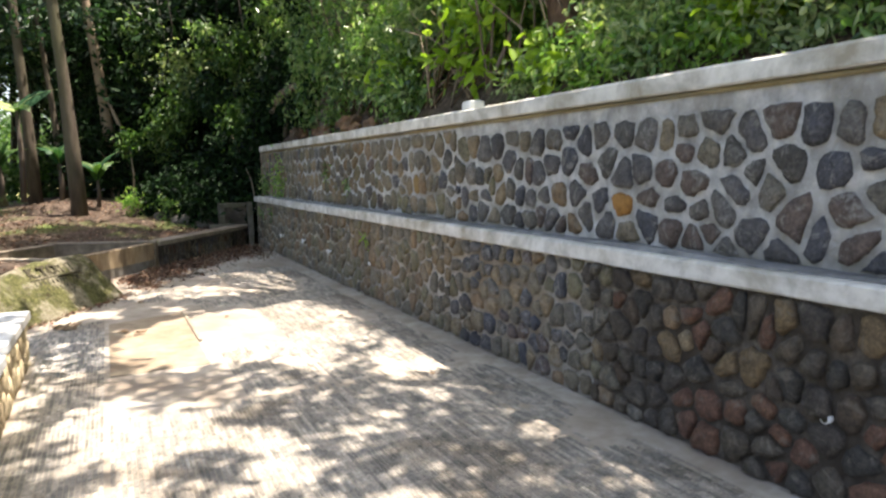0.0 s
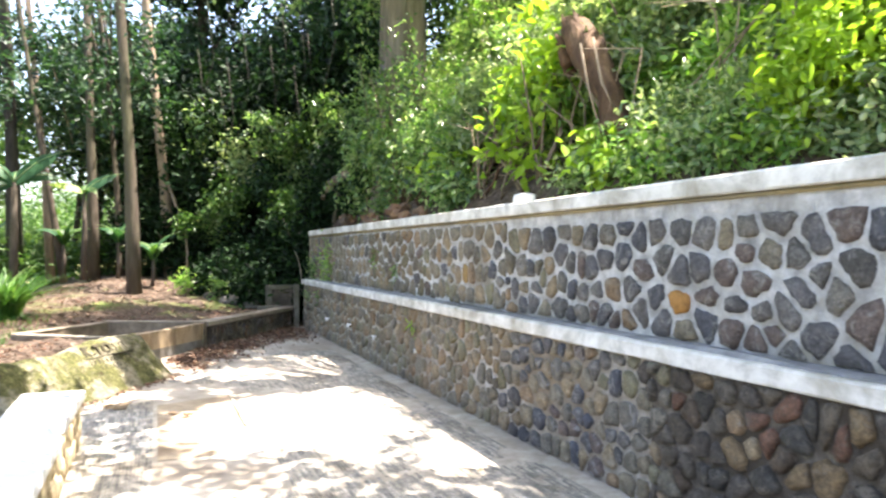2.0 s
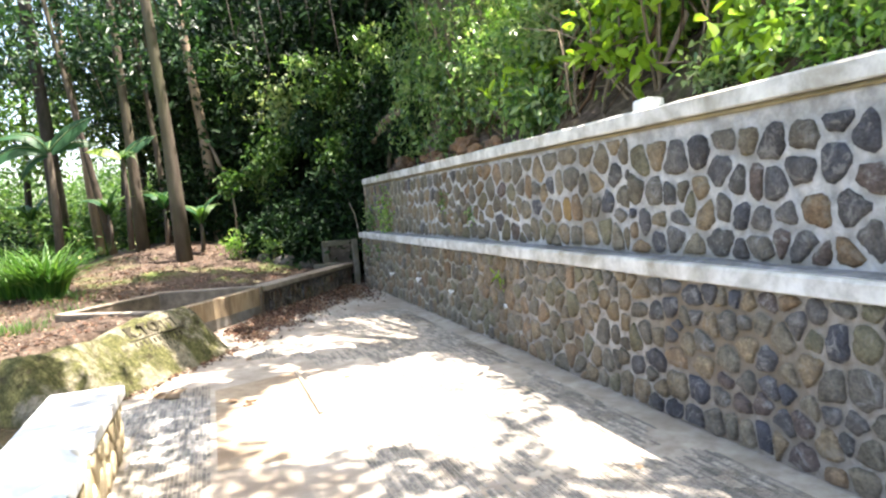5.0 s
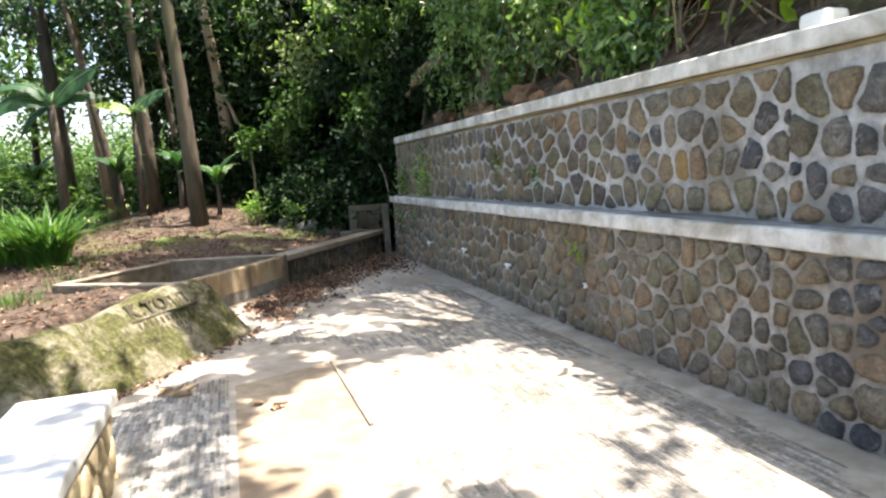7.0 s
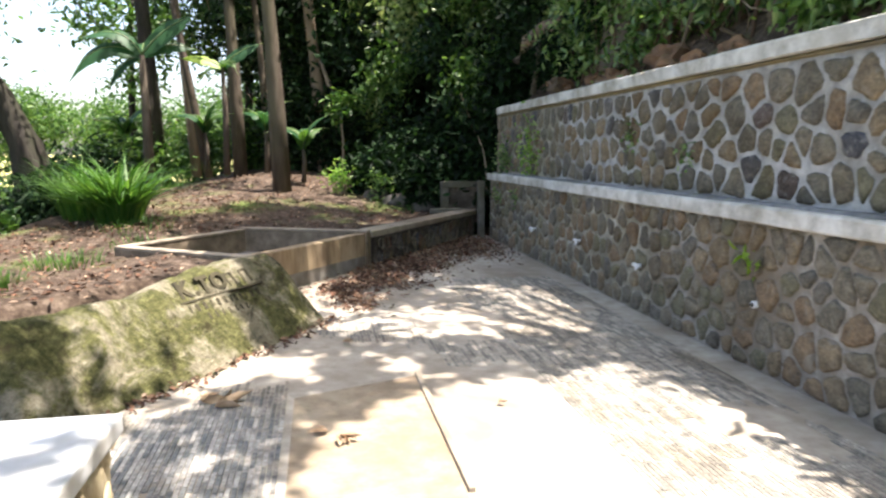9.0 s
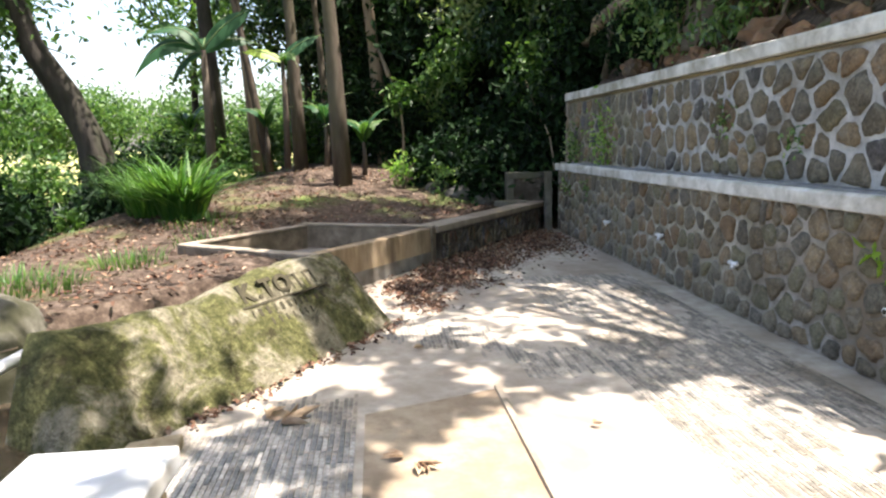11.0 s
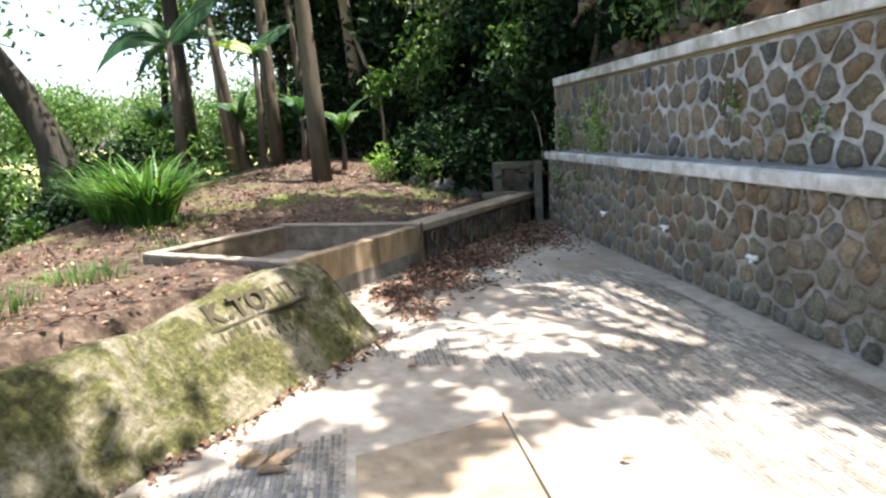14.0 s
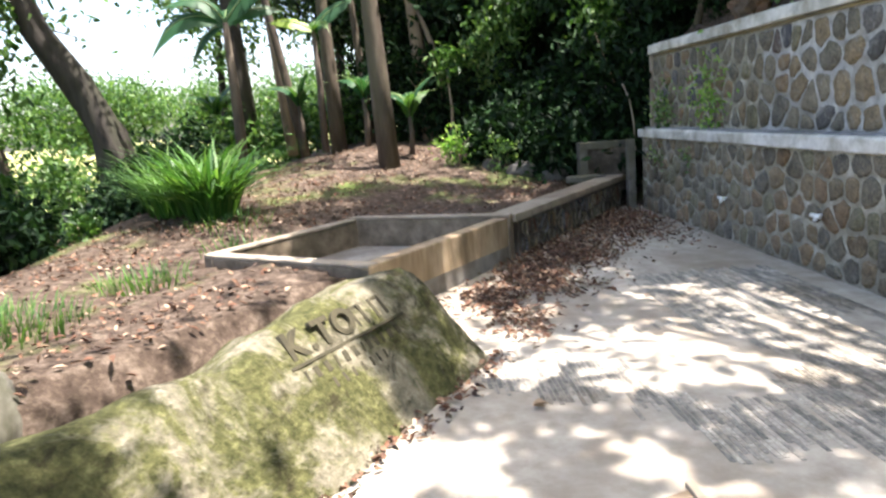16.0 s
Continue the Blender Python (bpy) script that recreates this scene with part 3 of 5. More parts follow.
def grow_shrub(at, radii, count, per, leaf, leaf_len, label, clump=0.16, name="shrub", droop=0.3, stems=5, group="shrubs on the hill"):
    sh = thing(name, at, label, "shrub", group)
    cen = np.array([0, 0, radii[2] * 0.8])
    c = clumps(RNG, count, per, cen, radii, clump, 0.35)
    part("foliage", leaf_mesh("foliage", c, leaf_len, leaf_len * 0.42, leaf, RNG, droop), sh)
    for _ in range(stems):
        e = Vector(RNG.normal(size=3)) * 0.5
        e = Vector((e.x * radii[0], e.y * radii[1], radii[2] * RNG.uniform(0.8, 1.5)))
        part("stem", tubes("stem", [([(0, 0, -0.1), e * 0.5 + Vector((0, 0, 0.1)), e], [0.02, 0.014, 0.005])], M_TWIG, 5), sh)
    return sh


# slender trees on the earth bank and beyond
LEAN = thing("leaning_tree", (-7.04, 12.0, 0.0), "dark trunk leaning out over the bank, roots overgrown", "tree", "trees")
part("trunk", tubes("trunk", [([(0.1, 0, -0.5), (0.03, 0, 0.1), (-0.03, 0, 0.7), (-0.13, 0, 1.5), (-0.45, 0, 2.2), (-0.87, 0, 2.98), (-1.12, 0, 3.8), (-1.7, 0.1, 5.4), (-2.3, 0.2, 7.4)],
                                    [0.62, 0.48, 0.33, 0.24, 0.21, 0.195, 0.18, 0.14, 0.08])], M_BARK_SHADED, 14, 0.25), LEAN)
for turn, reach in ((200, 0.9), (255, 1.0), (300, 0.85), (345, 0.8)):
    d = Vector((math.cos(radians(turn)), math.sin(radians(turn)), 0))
    part("root", tubes("root", [([(0, 0, 0.45), d * 0.4 + Vector((0, 0, 0.15)), d * reach + Vector((0, 0, -0.25))], [0.2, 0.15, 0.06])], M_BARK_SHADED, 8, 0.4), LEAN)
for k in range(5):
    part("limb", tubes("limb", [([(-1.12 - k * 0.25, 0, 3.8 + k * 0.7), (-0.9 + 0.5 * k - 0.6, -0.5, 4.7 + k * 0.5), (-0.6 + 0.9 * (k - 1), -1.0, 5.0 + k * 0.5)], [0.08, 0.05, 0.015])], M_BARK_SHADED, 6), LEAN)
part("crown", leaf_mesh("crown", clumps(RNG, 72, 28, (-0.5, -0.5, 5.4), (2.9, 1.8, 1.7), 0.22), 0.15, 0.06, M_LEAF_SHADE, RNG, 0.5), LEAN)
part("low_spray", leaf_mesh("low_spray", clumps(RNG, 34, 26, (-1.3, -0.3, 3.7), (0.9, 0.7, 0.55), 0.14), 0.13, 0.055, M_LEAF_RIVER, RNG, 0.6), LEAN)
part("root_creeper", leaf_mesh("root_creeper", clumps(RNG, 40, 50, (-0.1, 0.1, 0.35), (0.6, 0.45, 0.5), 0.15, 0.3), 0.1, 0.05, M_LEAF_DEEP_SHADE, RNG), LEAN, "dark creeper over the roots")

STEMS = [((-6.0, 15.5, 0.9), (-6.62, 15.5, 11.5), 0.17, 0.1, M_BARK_SHADED, "slim dark trunk with a high leafy crown"),
         ((-4.32, 15.5, 1.0), (-4.66, 15.5, 11.5), 0.125, 0.08, M_BARK, "slim brown tree standing in leaf litter"),
         ((-3.3, 12.5, 0.83), (-3.95, 12.5, 11.0), 0.13, 0.085, M_BARK, "straight grey-brown tree on the earth bank"),
         ((-2.49, 16.0, 1.1), (-3.45, 16.0, 11.0), 0.15, 0.07, M_BARK_PALE, "pale broken trunk with peeling bark"),
         ((-4.95, 15.2, 1.0), (-6.4, 15.2, 11.0), 0.075, 0.04, M_BARK, "thin brown sapling among banana plants"),
         ((-3.72, 16.0, 1.02), (-4.7, 16.0, 11.0), 0.075, 0.04, M_BARK, "thin brown sapling beside a larger trunk"),
         ((-5.35, 16.2, 1.0), (-6.25, 16.2, 11.0), 0.09, 0.05, M_BARK_PALE, "slim pale trunk tilting among the banana plants")]
for at, top, r0, r1, bark, lab in STEMS:
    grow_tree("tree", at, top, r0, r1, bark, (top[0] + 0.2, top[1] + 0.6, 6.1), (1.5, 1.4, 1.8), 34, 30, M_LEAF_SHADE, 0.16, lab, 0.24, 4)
sap = thing("sapling", (-2.2, 14.4, 0.95), "thin pale sapling with sunlit leaves by the thicket", "sapling")
part("stem", tubes("stem", [([(0, 0, -0.1), (0.03, 0, 0.6), (-0.02, 0, 1.25)], [0.035, 0.028, 0.015])], M_BARK_PALE, 7, 0.3), sap)
part("foliage", leaf_mesh("foliage", clumps(RNG, 14, 12, (0.05, 0, 1.35), (0.32, 0.3, 0.35), 0.1), 0.16, 0.06, M_LEAF_RIVER, RNG, 0.3), sap)
snag = thing("broken_branch", (-2.4, 15.7, 1.1), "pale split branch hanging beside a broken trunk", "branch")
part("branch", tubes("branch", [([(0.25, 0, 0.0), (0.18, 0, 0.9), (0.05, 0, 1.6), (-0.2, 0, 2.3)], [0.05, 0.08, 0.07, 0.03])], M_BARK_PALE, 8, 0.4), snag)

# tall dark wood behind the courtyard
WOOD = [(-0.6, 16.0, 5.5), (0.9, 14.6, 6.0), (-1.8, 17.5, 6.0), (1.6, 17.0, 7.5), (-2.6, 19.0, 7.5), (0.2, 19.5, 8.0), (2.6, 14.0, 7.5), (3.4, 18.5, 9.0), (-1.5, 21.5, 9.5)]
for x, y, h in WOOD:
    z = height(x, y)
    grow_tree("forest_tree", (x, y, z), (x + RNG.normal() * 0.2, y, z + h * 0.7), 0.16, 0.1, M_BARK_SHADED, (x, y, z + h * 0.62), (1.9, 1.7, h * 0.42), 150, 60, M_LEAF_SHADE if h > 7 else M_LEAF_DEEP_SHADE, 0.2, "dense dark forest tree hung with creepers", 0.36, 5, group="dark wood")
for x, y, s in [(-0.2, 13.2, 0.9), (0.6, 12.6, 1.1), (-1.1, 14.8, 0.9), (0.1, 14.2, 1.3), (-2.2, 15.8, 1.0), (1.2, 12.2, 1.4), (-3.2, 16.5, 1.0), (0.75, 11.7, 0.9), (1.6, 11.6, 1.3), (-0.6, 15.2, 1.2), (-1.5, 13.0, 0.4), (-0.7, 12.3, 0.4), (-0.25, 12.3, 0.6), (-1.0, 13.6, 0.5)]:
    grow_shrub((x, y, height(x, y)), (s, s * 0.8, s * 1.2), 60, 55, M_LEAF_DEEP_SHADE, 0.16, "dark understorey shrub in deep shade", 0.2, group="understorey")

for x, y, h in ((-2.4, 20.5, 9.5), (-0.5, 20.5, 9.5), (1.5, 20.5, 9.5), (-3.4, 20.0, 9.0), (-4.7, 21.5, 9.5), (-2.6, 22.5, 9.5)):
    grow_tree("forest_tree", (x, y, height(x, y)), (x + 0.2, y, h * 0.75), 0.14, 0.09, M_BARK_SHADED, (x, y, h * 0.68), (1.5, 1.4, h * 0.34), 110, 46, M_LEAF_SHADE, 0.2, "leafy forest tree behind the banana plants", 0.32, 5, group="dark wood")
# high closed canopy added over the dark wood to keep sky light off it
for x, y, z in ((-1.9, 19.0, 10.8), (3.2, 16.5, 11.2), (5.5, 12.0, 11.5)):
    grow_tree("canopy_tree", (x + 0.6, y + 1.6, height(x + 0.6, y + 1.6)), (x + 0.3, y + 0.8, z - 1.0), 0.2, 0.12, M_BARK_SHADED, (x, y, z), (2.7, 2.5, 1.0), 95, 34, M_LEAF_DEEP_SHADE, 0.34, "tall forest tree added to close the canopy over the wood", 0.45, 5, group="dark wood")
# Creepers added in lighter leaf colours to stand for stray light in the wood.
for x, y, z, s, m in ((-1.3, 14.0, 3.0, 0.5, M_LEAF_RIVER), (-0.3, 13.6, 3.3, 0.6, M_LEAF_SHADE), (0.1, 12.6, 2.6, 0.45, M_LEAF_RIVER), (0.3, 13.0, 4.2, 0.6, M_LEAF_RIVER), (-1.9, 15.6, 3.6, 0.5, M_LEAF_SHADE), (-0.9, 14.2, 3.9, 0.55, M_LEAF_PALE), (-0.1, 13.4, 4.6, 0.7, M_LEAF_MID), (0.5, 13.0, 3.6, 0.5, M_LEAF_MID), (-1.7, 15.2, 4.8, 0.7, M_LEAF_MID), (0.9, 12.4, 4.8, 0.6, M_LEAF_MID), (-1.4, 14.6, 2.4, 0.4, M_LEAF_MID)):
    cl = thing("creeper", (x, y, z), "hanging leafy creeper, stray light put into its leaf colour", "creeper", "creepers")
    part("foliage", leaf_mesh("foliage", clumps(RNG, 30, 34, (0, 0, 0), (s, s * 0.6, s * 1.3), 0.15, 0.3), 0.13, 0.055, m, RNG, 0.9), cl)
    part("vine", tubes("vine", [([(0, 0, 3.5), (0.18, 0.05, 2.0), (-0.1, 0.1, 0.8), (0, 0, -s)], [0.009, 0.008, 0.007, 0.005])], M_BARK_SHADED, 6), cl)

# sunny greenery on the river side
for x, y, s, m in [(-7.9, 8.2, 0.65, M_LEAF_DEEP_SHADE), (-9.6, 12.6, 1.2, M_LEAF_RIVER), (-6.3, 15.6, 0.6, M_LEAF_RIVER), (-9.3, 14.6, 1.2, M_LEAF_RIVER), (-10.2, 10.2, 1.2, M_LEAF_RIVER), (-7.2, 15.0, 0.7, M_LEAF_DEEP_SHADE), (-6.9, 12.9, 0.5, M_LEAF_DEEP_SHADE), (-8.2, 11.2, 0.6, M_LEAF_DEEP_SHADE),
                   (-12.5, 12.0, 1.8, M_LEAF_RIVER), (-8.4, 15.9, 0.8, M_LEAF_RIVER), (-7.5, 9.3, 0.5, M_LEAF_DEEP_SHADE), (-7.6, 7.2, 0.5, M_LEAF_DEEP_SHADE), (-5.6, 18.4, 0.7, M_LEAF_RIVER), (-4.2, 17.5, 0.7, M_LEAF_RIVER), (-10.8, 17, 1.0, M_LEAF_MID), (-8.8, 9.6, 0.75, M_LEAF_RIVER), (-9.4, 8.3, 0.8, M_LEAF_RIVER), (-6.6, 11.3, 0.35, M_LEAF_DEEP_SHADE)]:
    grow_shrub((x, y, height(x, y) - 0.1), (s, s * 0.9, s * 1.25), 46, 44, m, 0.15, "leafy shrub on the river bank, " + ("shaded by colour" if m is M_LEAF_DEEP_SHADE else "lit by the sun"), 0.2, group="river bank shrubs")
grow_tree("river_tree", (-9.8, 11.5, -0.8), (-9.6, 11.5, 5.0), 0.16, 0.09, M_BARK_SHADED, (-9.5, 11.3, 3.9), (2.0, 1.8, 2.6), 80, 40, M_LEAF_RIVER, 0.16, "green riverside tree with fine foliage", 0.28)
grow_tree("river_tree", (-9.6, 13.8, -0.8), (-10.4, 13.8, 6.0), 0.12, 0.07, M_BARK, (-9.9, 13.6, 4.2), (1.7, 1.5, 2.2), 60, 36, M_LEAF_RIVER, 0.15, "green riverside tree with fine foliage", 0.26)
grow_tree("river_tree", (-8.6, 5.5, -0.6), (-8.0, 6.0, 4.5), 0.16, 0.1, M_BARK_SHADED, (-7.7, 7.2, 4.9), (1.5, 1.9, 1.2), 50, 40, M_LEAF_SHADE, 0.17, "riverside tree with drooping dark leaves", 0.3)
for x, y, h, m in ((-5.6, 22.5, 9.0, M_LEAF_RIVER), (-3.9, 20.5, 8.0, M_LEAF_DEEP_SHADE), (-13, 15, 7.0, M_LEAF_RIVER), (-7.9, 21.0, 8.0, M_LEAF_RIVER)):
    grow_tree("edge_tree", (x, y, height(x, y)), (x + 0.3, y, h * 0.8), 0.12, 0.07, M_BARK_SHADED, (x, y, h * 0.68), (1.7, 1.5, h * 0.3), 60, 46, m, 0.2, "slender tree with airy foliage against the sky", 0.34, 5, group="edge trees")
for k, (x, y, r, h) in enumerate([(-34, 70, 9, 7), (-20, 80, 11, 6.5), (-52, 62, 10, 8), (-8, 88, 10, 9), (6, 80, 10, 14), (-70, 45, 10, 9)]):
    grow_tree("distant_tree", (x, y, 0.5), (x, y, h * 0.7), 0.4, 0.25, M_BARK, (x, y, h * 0.6), (r, r * 0.6, h * 0.5), 190, 60, M_LEAF_RIVER, 0.45, "hazy tree line beyond the fields", 1.2, 3, 6, group="far tree line")
river = new("river", prism([(-60, -20), (-8.2, -20), (-8.2, 14.5), (-60, 14.5)], -0.95, -0.72, M_RIVER, 0, "river"))
tagged(river, "still pale green river water below the bank", "water", kind="structure")

# large trees on the hill, whose crowns shade the courtyard
grow_tree("fluted_tree", (1.25, 8.0, 2.5), (1.2, 8.1, 13.0), 0.44, 0.38, M_BARK_GREY, (1.6, 8.8, 11.5), (2.6, 3.0, 2.4), 60, 60, M_LEAF_MID, 0.24, "huge fluted grey trunk rising out of the undergrowth", 0.5, 5, 28, 0.08, bow=0.02)


def floor_gap(fx, fy):
    """How open the crown is along the sun's ray that ends at this place of the floor."""
    g = 0.0
    # Ellipses where sun patches are wanted on the floor.
    for cx, cy, rx, ry, k in [(-1.6, 3.15, 1.35, 1.25, 1.0), (-3.65, 1.6, 0.42, 1.7, 0.6), (-2.2, 1.3, 0.9, 0.55, 0.5), (-2.9, 2.6, 0.6, 0.7, 0.6),
                              (-1.5, 5.9, 1.4, 0.6, 0.8), (-5.2, 6.6, 1.6, 1.4, 0.92), (-2.6, 6.7, 0.6, 0.45, 0.7), (-1.2, 8.1, 0.6, 0.25, 0.7), (-2.2, -0.6, 1.0, 0.5, 0.3), (-6.0, 8.3, 1.0, 1.0, 0.5),
                              (-3.8, 4.7, 0.6, 0.7, 0.8), (-4.9, 10.2, 1.0, 0.6, 0.8), (-1.0, 6.9, 0.8, 0.35, 0.65), (-0.8, 5.2, 0.5, 0.3, 0.6), (-2.2, 7.7, 0.6, 0.5, 0.7), (-0.45, 2.7, 0.5, 0.9, 0.7), (-5.5, 8.8, 1.4, 1.7, 0.85), (-4.6, 5.6, 0.9, 0.8, 0.85)]:
        q = math.hypot((fx - cx) / rx, (fy - cy) / ry)
        g = max(g, k * smooth(1.12, 0.82, q))
    return g


def shade_tree(name, at, top, r0, area, count, leaf, label):
    """A tree whose unseen crown is put between the sun and part of the yard."""
    tree = thing(name, at, label, "tree", "hill trees")
    a, b = Vector(at), Vector(top)
    part("trunk", tubes("trunk", [([(0, 0, -0.2), (b - a) * 0.3, (b - a) * 0.6, b - a], [r0 * 1.3, r0, r0 * 0.85, r0 * 0.6])], M_BARK, 10, 0.3), tree)
    pts, ends = [], []
    x0, x1, y0, y1 = area
    while len(pts) < count:
        fx, fy = RNG.uniform(x0, x1), RNG.uniform(y0, y1)
        n1 = noise.noise(Vector((fx * 0.9, fy * 0.9, 3.0))) + 0.55 * noise.noise(Vector((fx * 2.6, fy * 2.6, 9.0)))
        # deep: crown kept dense over floor spots meant to stay shaded
        deep = (math.hypot((fx + 0.75) / 0.95, (fy - 9.7) / 1.7) < 1 and n1 > -0.4) or math.hypot((fx + 1.1) / 0.95, (fy - 4.85) / 0.36) < 1 or (math.hypot((fx + 0.9) / 0.95, (fy - 0.1) / 1.5) < 1 and n1 > -0.3)
        if not deep and (n1 < -0.14 or RNG.random() < floor_gap(fx, fy) * 1.02):
            continue
        h = RNG.uniform(6.6, 9.8)
        p = Vector((fx, fy, 0)) + TO_SUN * (h / TO_SUN.z) - a
        pts.append(p)
        if len(ends) < 9 and RNG.random() < 0.01:
            ends.append(p)
    for e in ends:
        s = b - a
        part("limb", tubes("limb", [([s * 0.9, s.lerp(e, 0.4) + Vector((0, 0, 0.5)), e], [r0 * 0.3, r0 * 0.15, 0.01])], M_BARK, 6), tree)
    part("crown", leaf_mesh("crown", [tuple(p) for p in pts], 0.16, 0.085, leaf, RNG, 0.2, 1.2), tree)
    return tree


# Crowns out of view, thinned so that sun patches fall where set.
shade_tree("shade_tree", (2.5, -0.5, height(2.5, -0.5)), (2.2, -0.6, 7.6), 0.1, (-4.3, 0.1, -5, 3.2), 9800, M_LEAF_MID, "slender hill tree spreading over the courtyard")
shade_tree("shade_tree", (3.4, 5.2, height(3.4, 5.2)), (1.8, 3.6, 8.0), 0.2, (-4.3, 0.1, 3.2, 11.5), 12400, M_LEAF_MID, "tall hill tree added to shade the courtyard")
shade_tree("shade_tree", (-7.6, 1.2, -0.5), (-6.4, 1.6, 7.6), 0.18, (-7.5, -4.3, 0, 10.5), 3800, M_LEAF_MID, "unseen riverside tree added to shade the boulders")

# rotten stump above the wall
stump = thing("tree_stump", (0.95, 1.45, 2.4), "broken rotting red-brown stump leaning on the hill", "stump")
part("trunk", tubes("trunk", [([(0, -0.1, -0.15), (0, 0.05, 0.4), (0, 0.18, 0.72), (0, 0.48, 1.12), (0.02, 0.74, 1.42), (0.03, 0.85, 1.58)], [0.17, 0.14, 0.13, 0.16, 0.15, 0.11])], M_STUMP, 14, 0.6), stump)
for dy, dz in ((-0.12, 0.5), (0.08, 0.35)):
    part("root", tubes("root", [([(-0.18, 0.3 + dy, 1.2), (-0.2, 0.15 + dy, 0.75), (-0.18, 0.0 + dy, dz)], [0.012, 0.014, 0.007])], M_BARK_PALE, 6), stump)

for a in np.linspace(0, 2 * math.pi, 7, endpoint=False):
    rim = Vector((0.13 * math.cos(a), 0.8 + 0.13 * math.sin(a), 1.42 - 0.1 * math.sin(a)))
    part("splinter", tubes("splinter", [([rim - Vector((0, 0.16, 0.3)), rim, rim + Vector((0.01, 0.07, 0.08 + 0.1 * abs(math.sin(a * 2.3))))], [0.06, 0.045, 0.006])], M_STUMP, 6, 0.5), stump)
for k in range(30):
    tx, ty = RNG.uniform(0.7, 1.5), RNG.uniform(-3.0, 4.4)
    b = thing("dry_twig", (tx, ty, height(tx, ty) - 0.05), "bare tan twig rising through the hillside shrubs", "twig", "hill twigs")
    q = RNG.normal(size=4) * 0.25
    part("stem", tubes("stem", [([(0, 0, 0), (-0.1, q[0], 0.5), (-0.2, q[1], 0.85), (-0.25 + q[3] * 0.4, q[2] * 1.8, 1.05)], [0.012, 0.01, 0.008, 0.003])], M_BARK_PALE, 5), b)

# undergrowth on the hill above the coping
HILL = []
y = -5.5
while y < 12:
    HILL.append((0.9 + RNG.uniform(0, 0.25), y, 0.42 + RNG.uniform(-0.08, 0.1)))
    HILL.append((1.4 + RNG.uniform(0, 0.3), y + 0.5, 0.6 + RNG.uniform(-0.1, 0.12)))
    HILL.append((1.9 + RNG.uniform(-0.3, 0.3), y + 0.35, 0.7 + RNG.uniform(-0.1, 0.2)))
    HILL.append((3.0 + RNG.uniform(-0.4, 0.4), y + 0.1, 0.9 + RNG.uniform(-0.1, 0.3)))
    HILL.append((4.6 + RNG.uniform(-0.5, 0.5), y + 0.5, 1.2 + RNG.uniform(-0.2, 0.5)))
    y += 0.8
for k, (x, y, s) in enumerate(HILL):
    if (4.6 < y < 9.6 and x < 1.5) or (2.4 < y <= 4.6 and x < 1.15):
        continue
    if -0.3 < y < 2.8 and x < 1.6:
        s *= 0.55
    # Shade under the overhang and dark gaps come from the leaf colour.
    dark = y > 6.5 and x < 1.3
    m = M_LEAF_DEEP_SHADE if dark else (M_LEAF_MID, M_LEAF_PALE, M_LEAF_BRIGHT, M_LEAF_DEEP_SHADE if y > 5 else M_LEAF_BRIGHT, M_LEAF_LIME if y < 4 and k % 5 == 0 else M_LEAF_PALE, M_LEAF_BRIGHT, M_LEAF_PALE)[int(RNG.integers(7))]
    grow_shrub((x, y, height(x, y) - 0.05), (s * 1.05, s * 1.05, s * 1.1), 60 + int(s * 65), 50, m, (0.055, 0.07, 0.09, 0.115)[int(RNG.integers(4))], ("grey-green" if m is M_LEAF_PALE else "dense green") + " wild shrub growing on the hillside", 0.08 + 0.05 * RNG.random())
for x, y in ((6.8, -3), (6.5, 1.5), (7.2, 5.5), (6.6, 9.5), (6.0, 13), (9, 0), (9, 8), (7.5, -7)):
    z = height(x, y)
    grow_tree("hill_tree", (x, y, z), (x, y, z + 4), 0.16, 0.1, M_BARK, (x, y, z + 2.8), (2.3, 2.3, 2.9), 130, 55, (M_LEAF_MID, M_LEAF_BRIGHT)[int(y) % 2], 0.18, "leafy hillside tree above the wall", 0.36, 4, group="hill trees")
for x, y, z, s in ((0.75, 1.5, 2.2, 0.28), (0.85, 3.1, 3.2, 0.3), (0.95, 4.9, 2.9, 0.35), (0.8, 2.6, 3.6, 0.28)):
    sh = grow_shrub((x, y, height(x, y) - 0.05), (s * 1.2, s * 1.2, max(s, z - height(x, y))), 14, 14, M_LEAF_LIME, 0.17, "lime-green broad-leaved sapling catching the sun", 0.12, "sapling", stems=2)

y = -5.8
while y < 2.0:
    grow_shrub((0.72 + RNG.uniform(-0.04, 0.08), y, 2.15), (0.24, 0.3, 0.2 + RNG.uniform(0, 0.14)), 22, 34, (M_LEAF_MID, M_LEAF_BRIGHT, M_LEAF_PALE)[int(y * 7) % 3], 0.075, "low weeds crowding behind the coping", 0.09, "coping_weeds", stems=2, group="coping weeds")
    y += 0.34
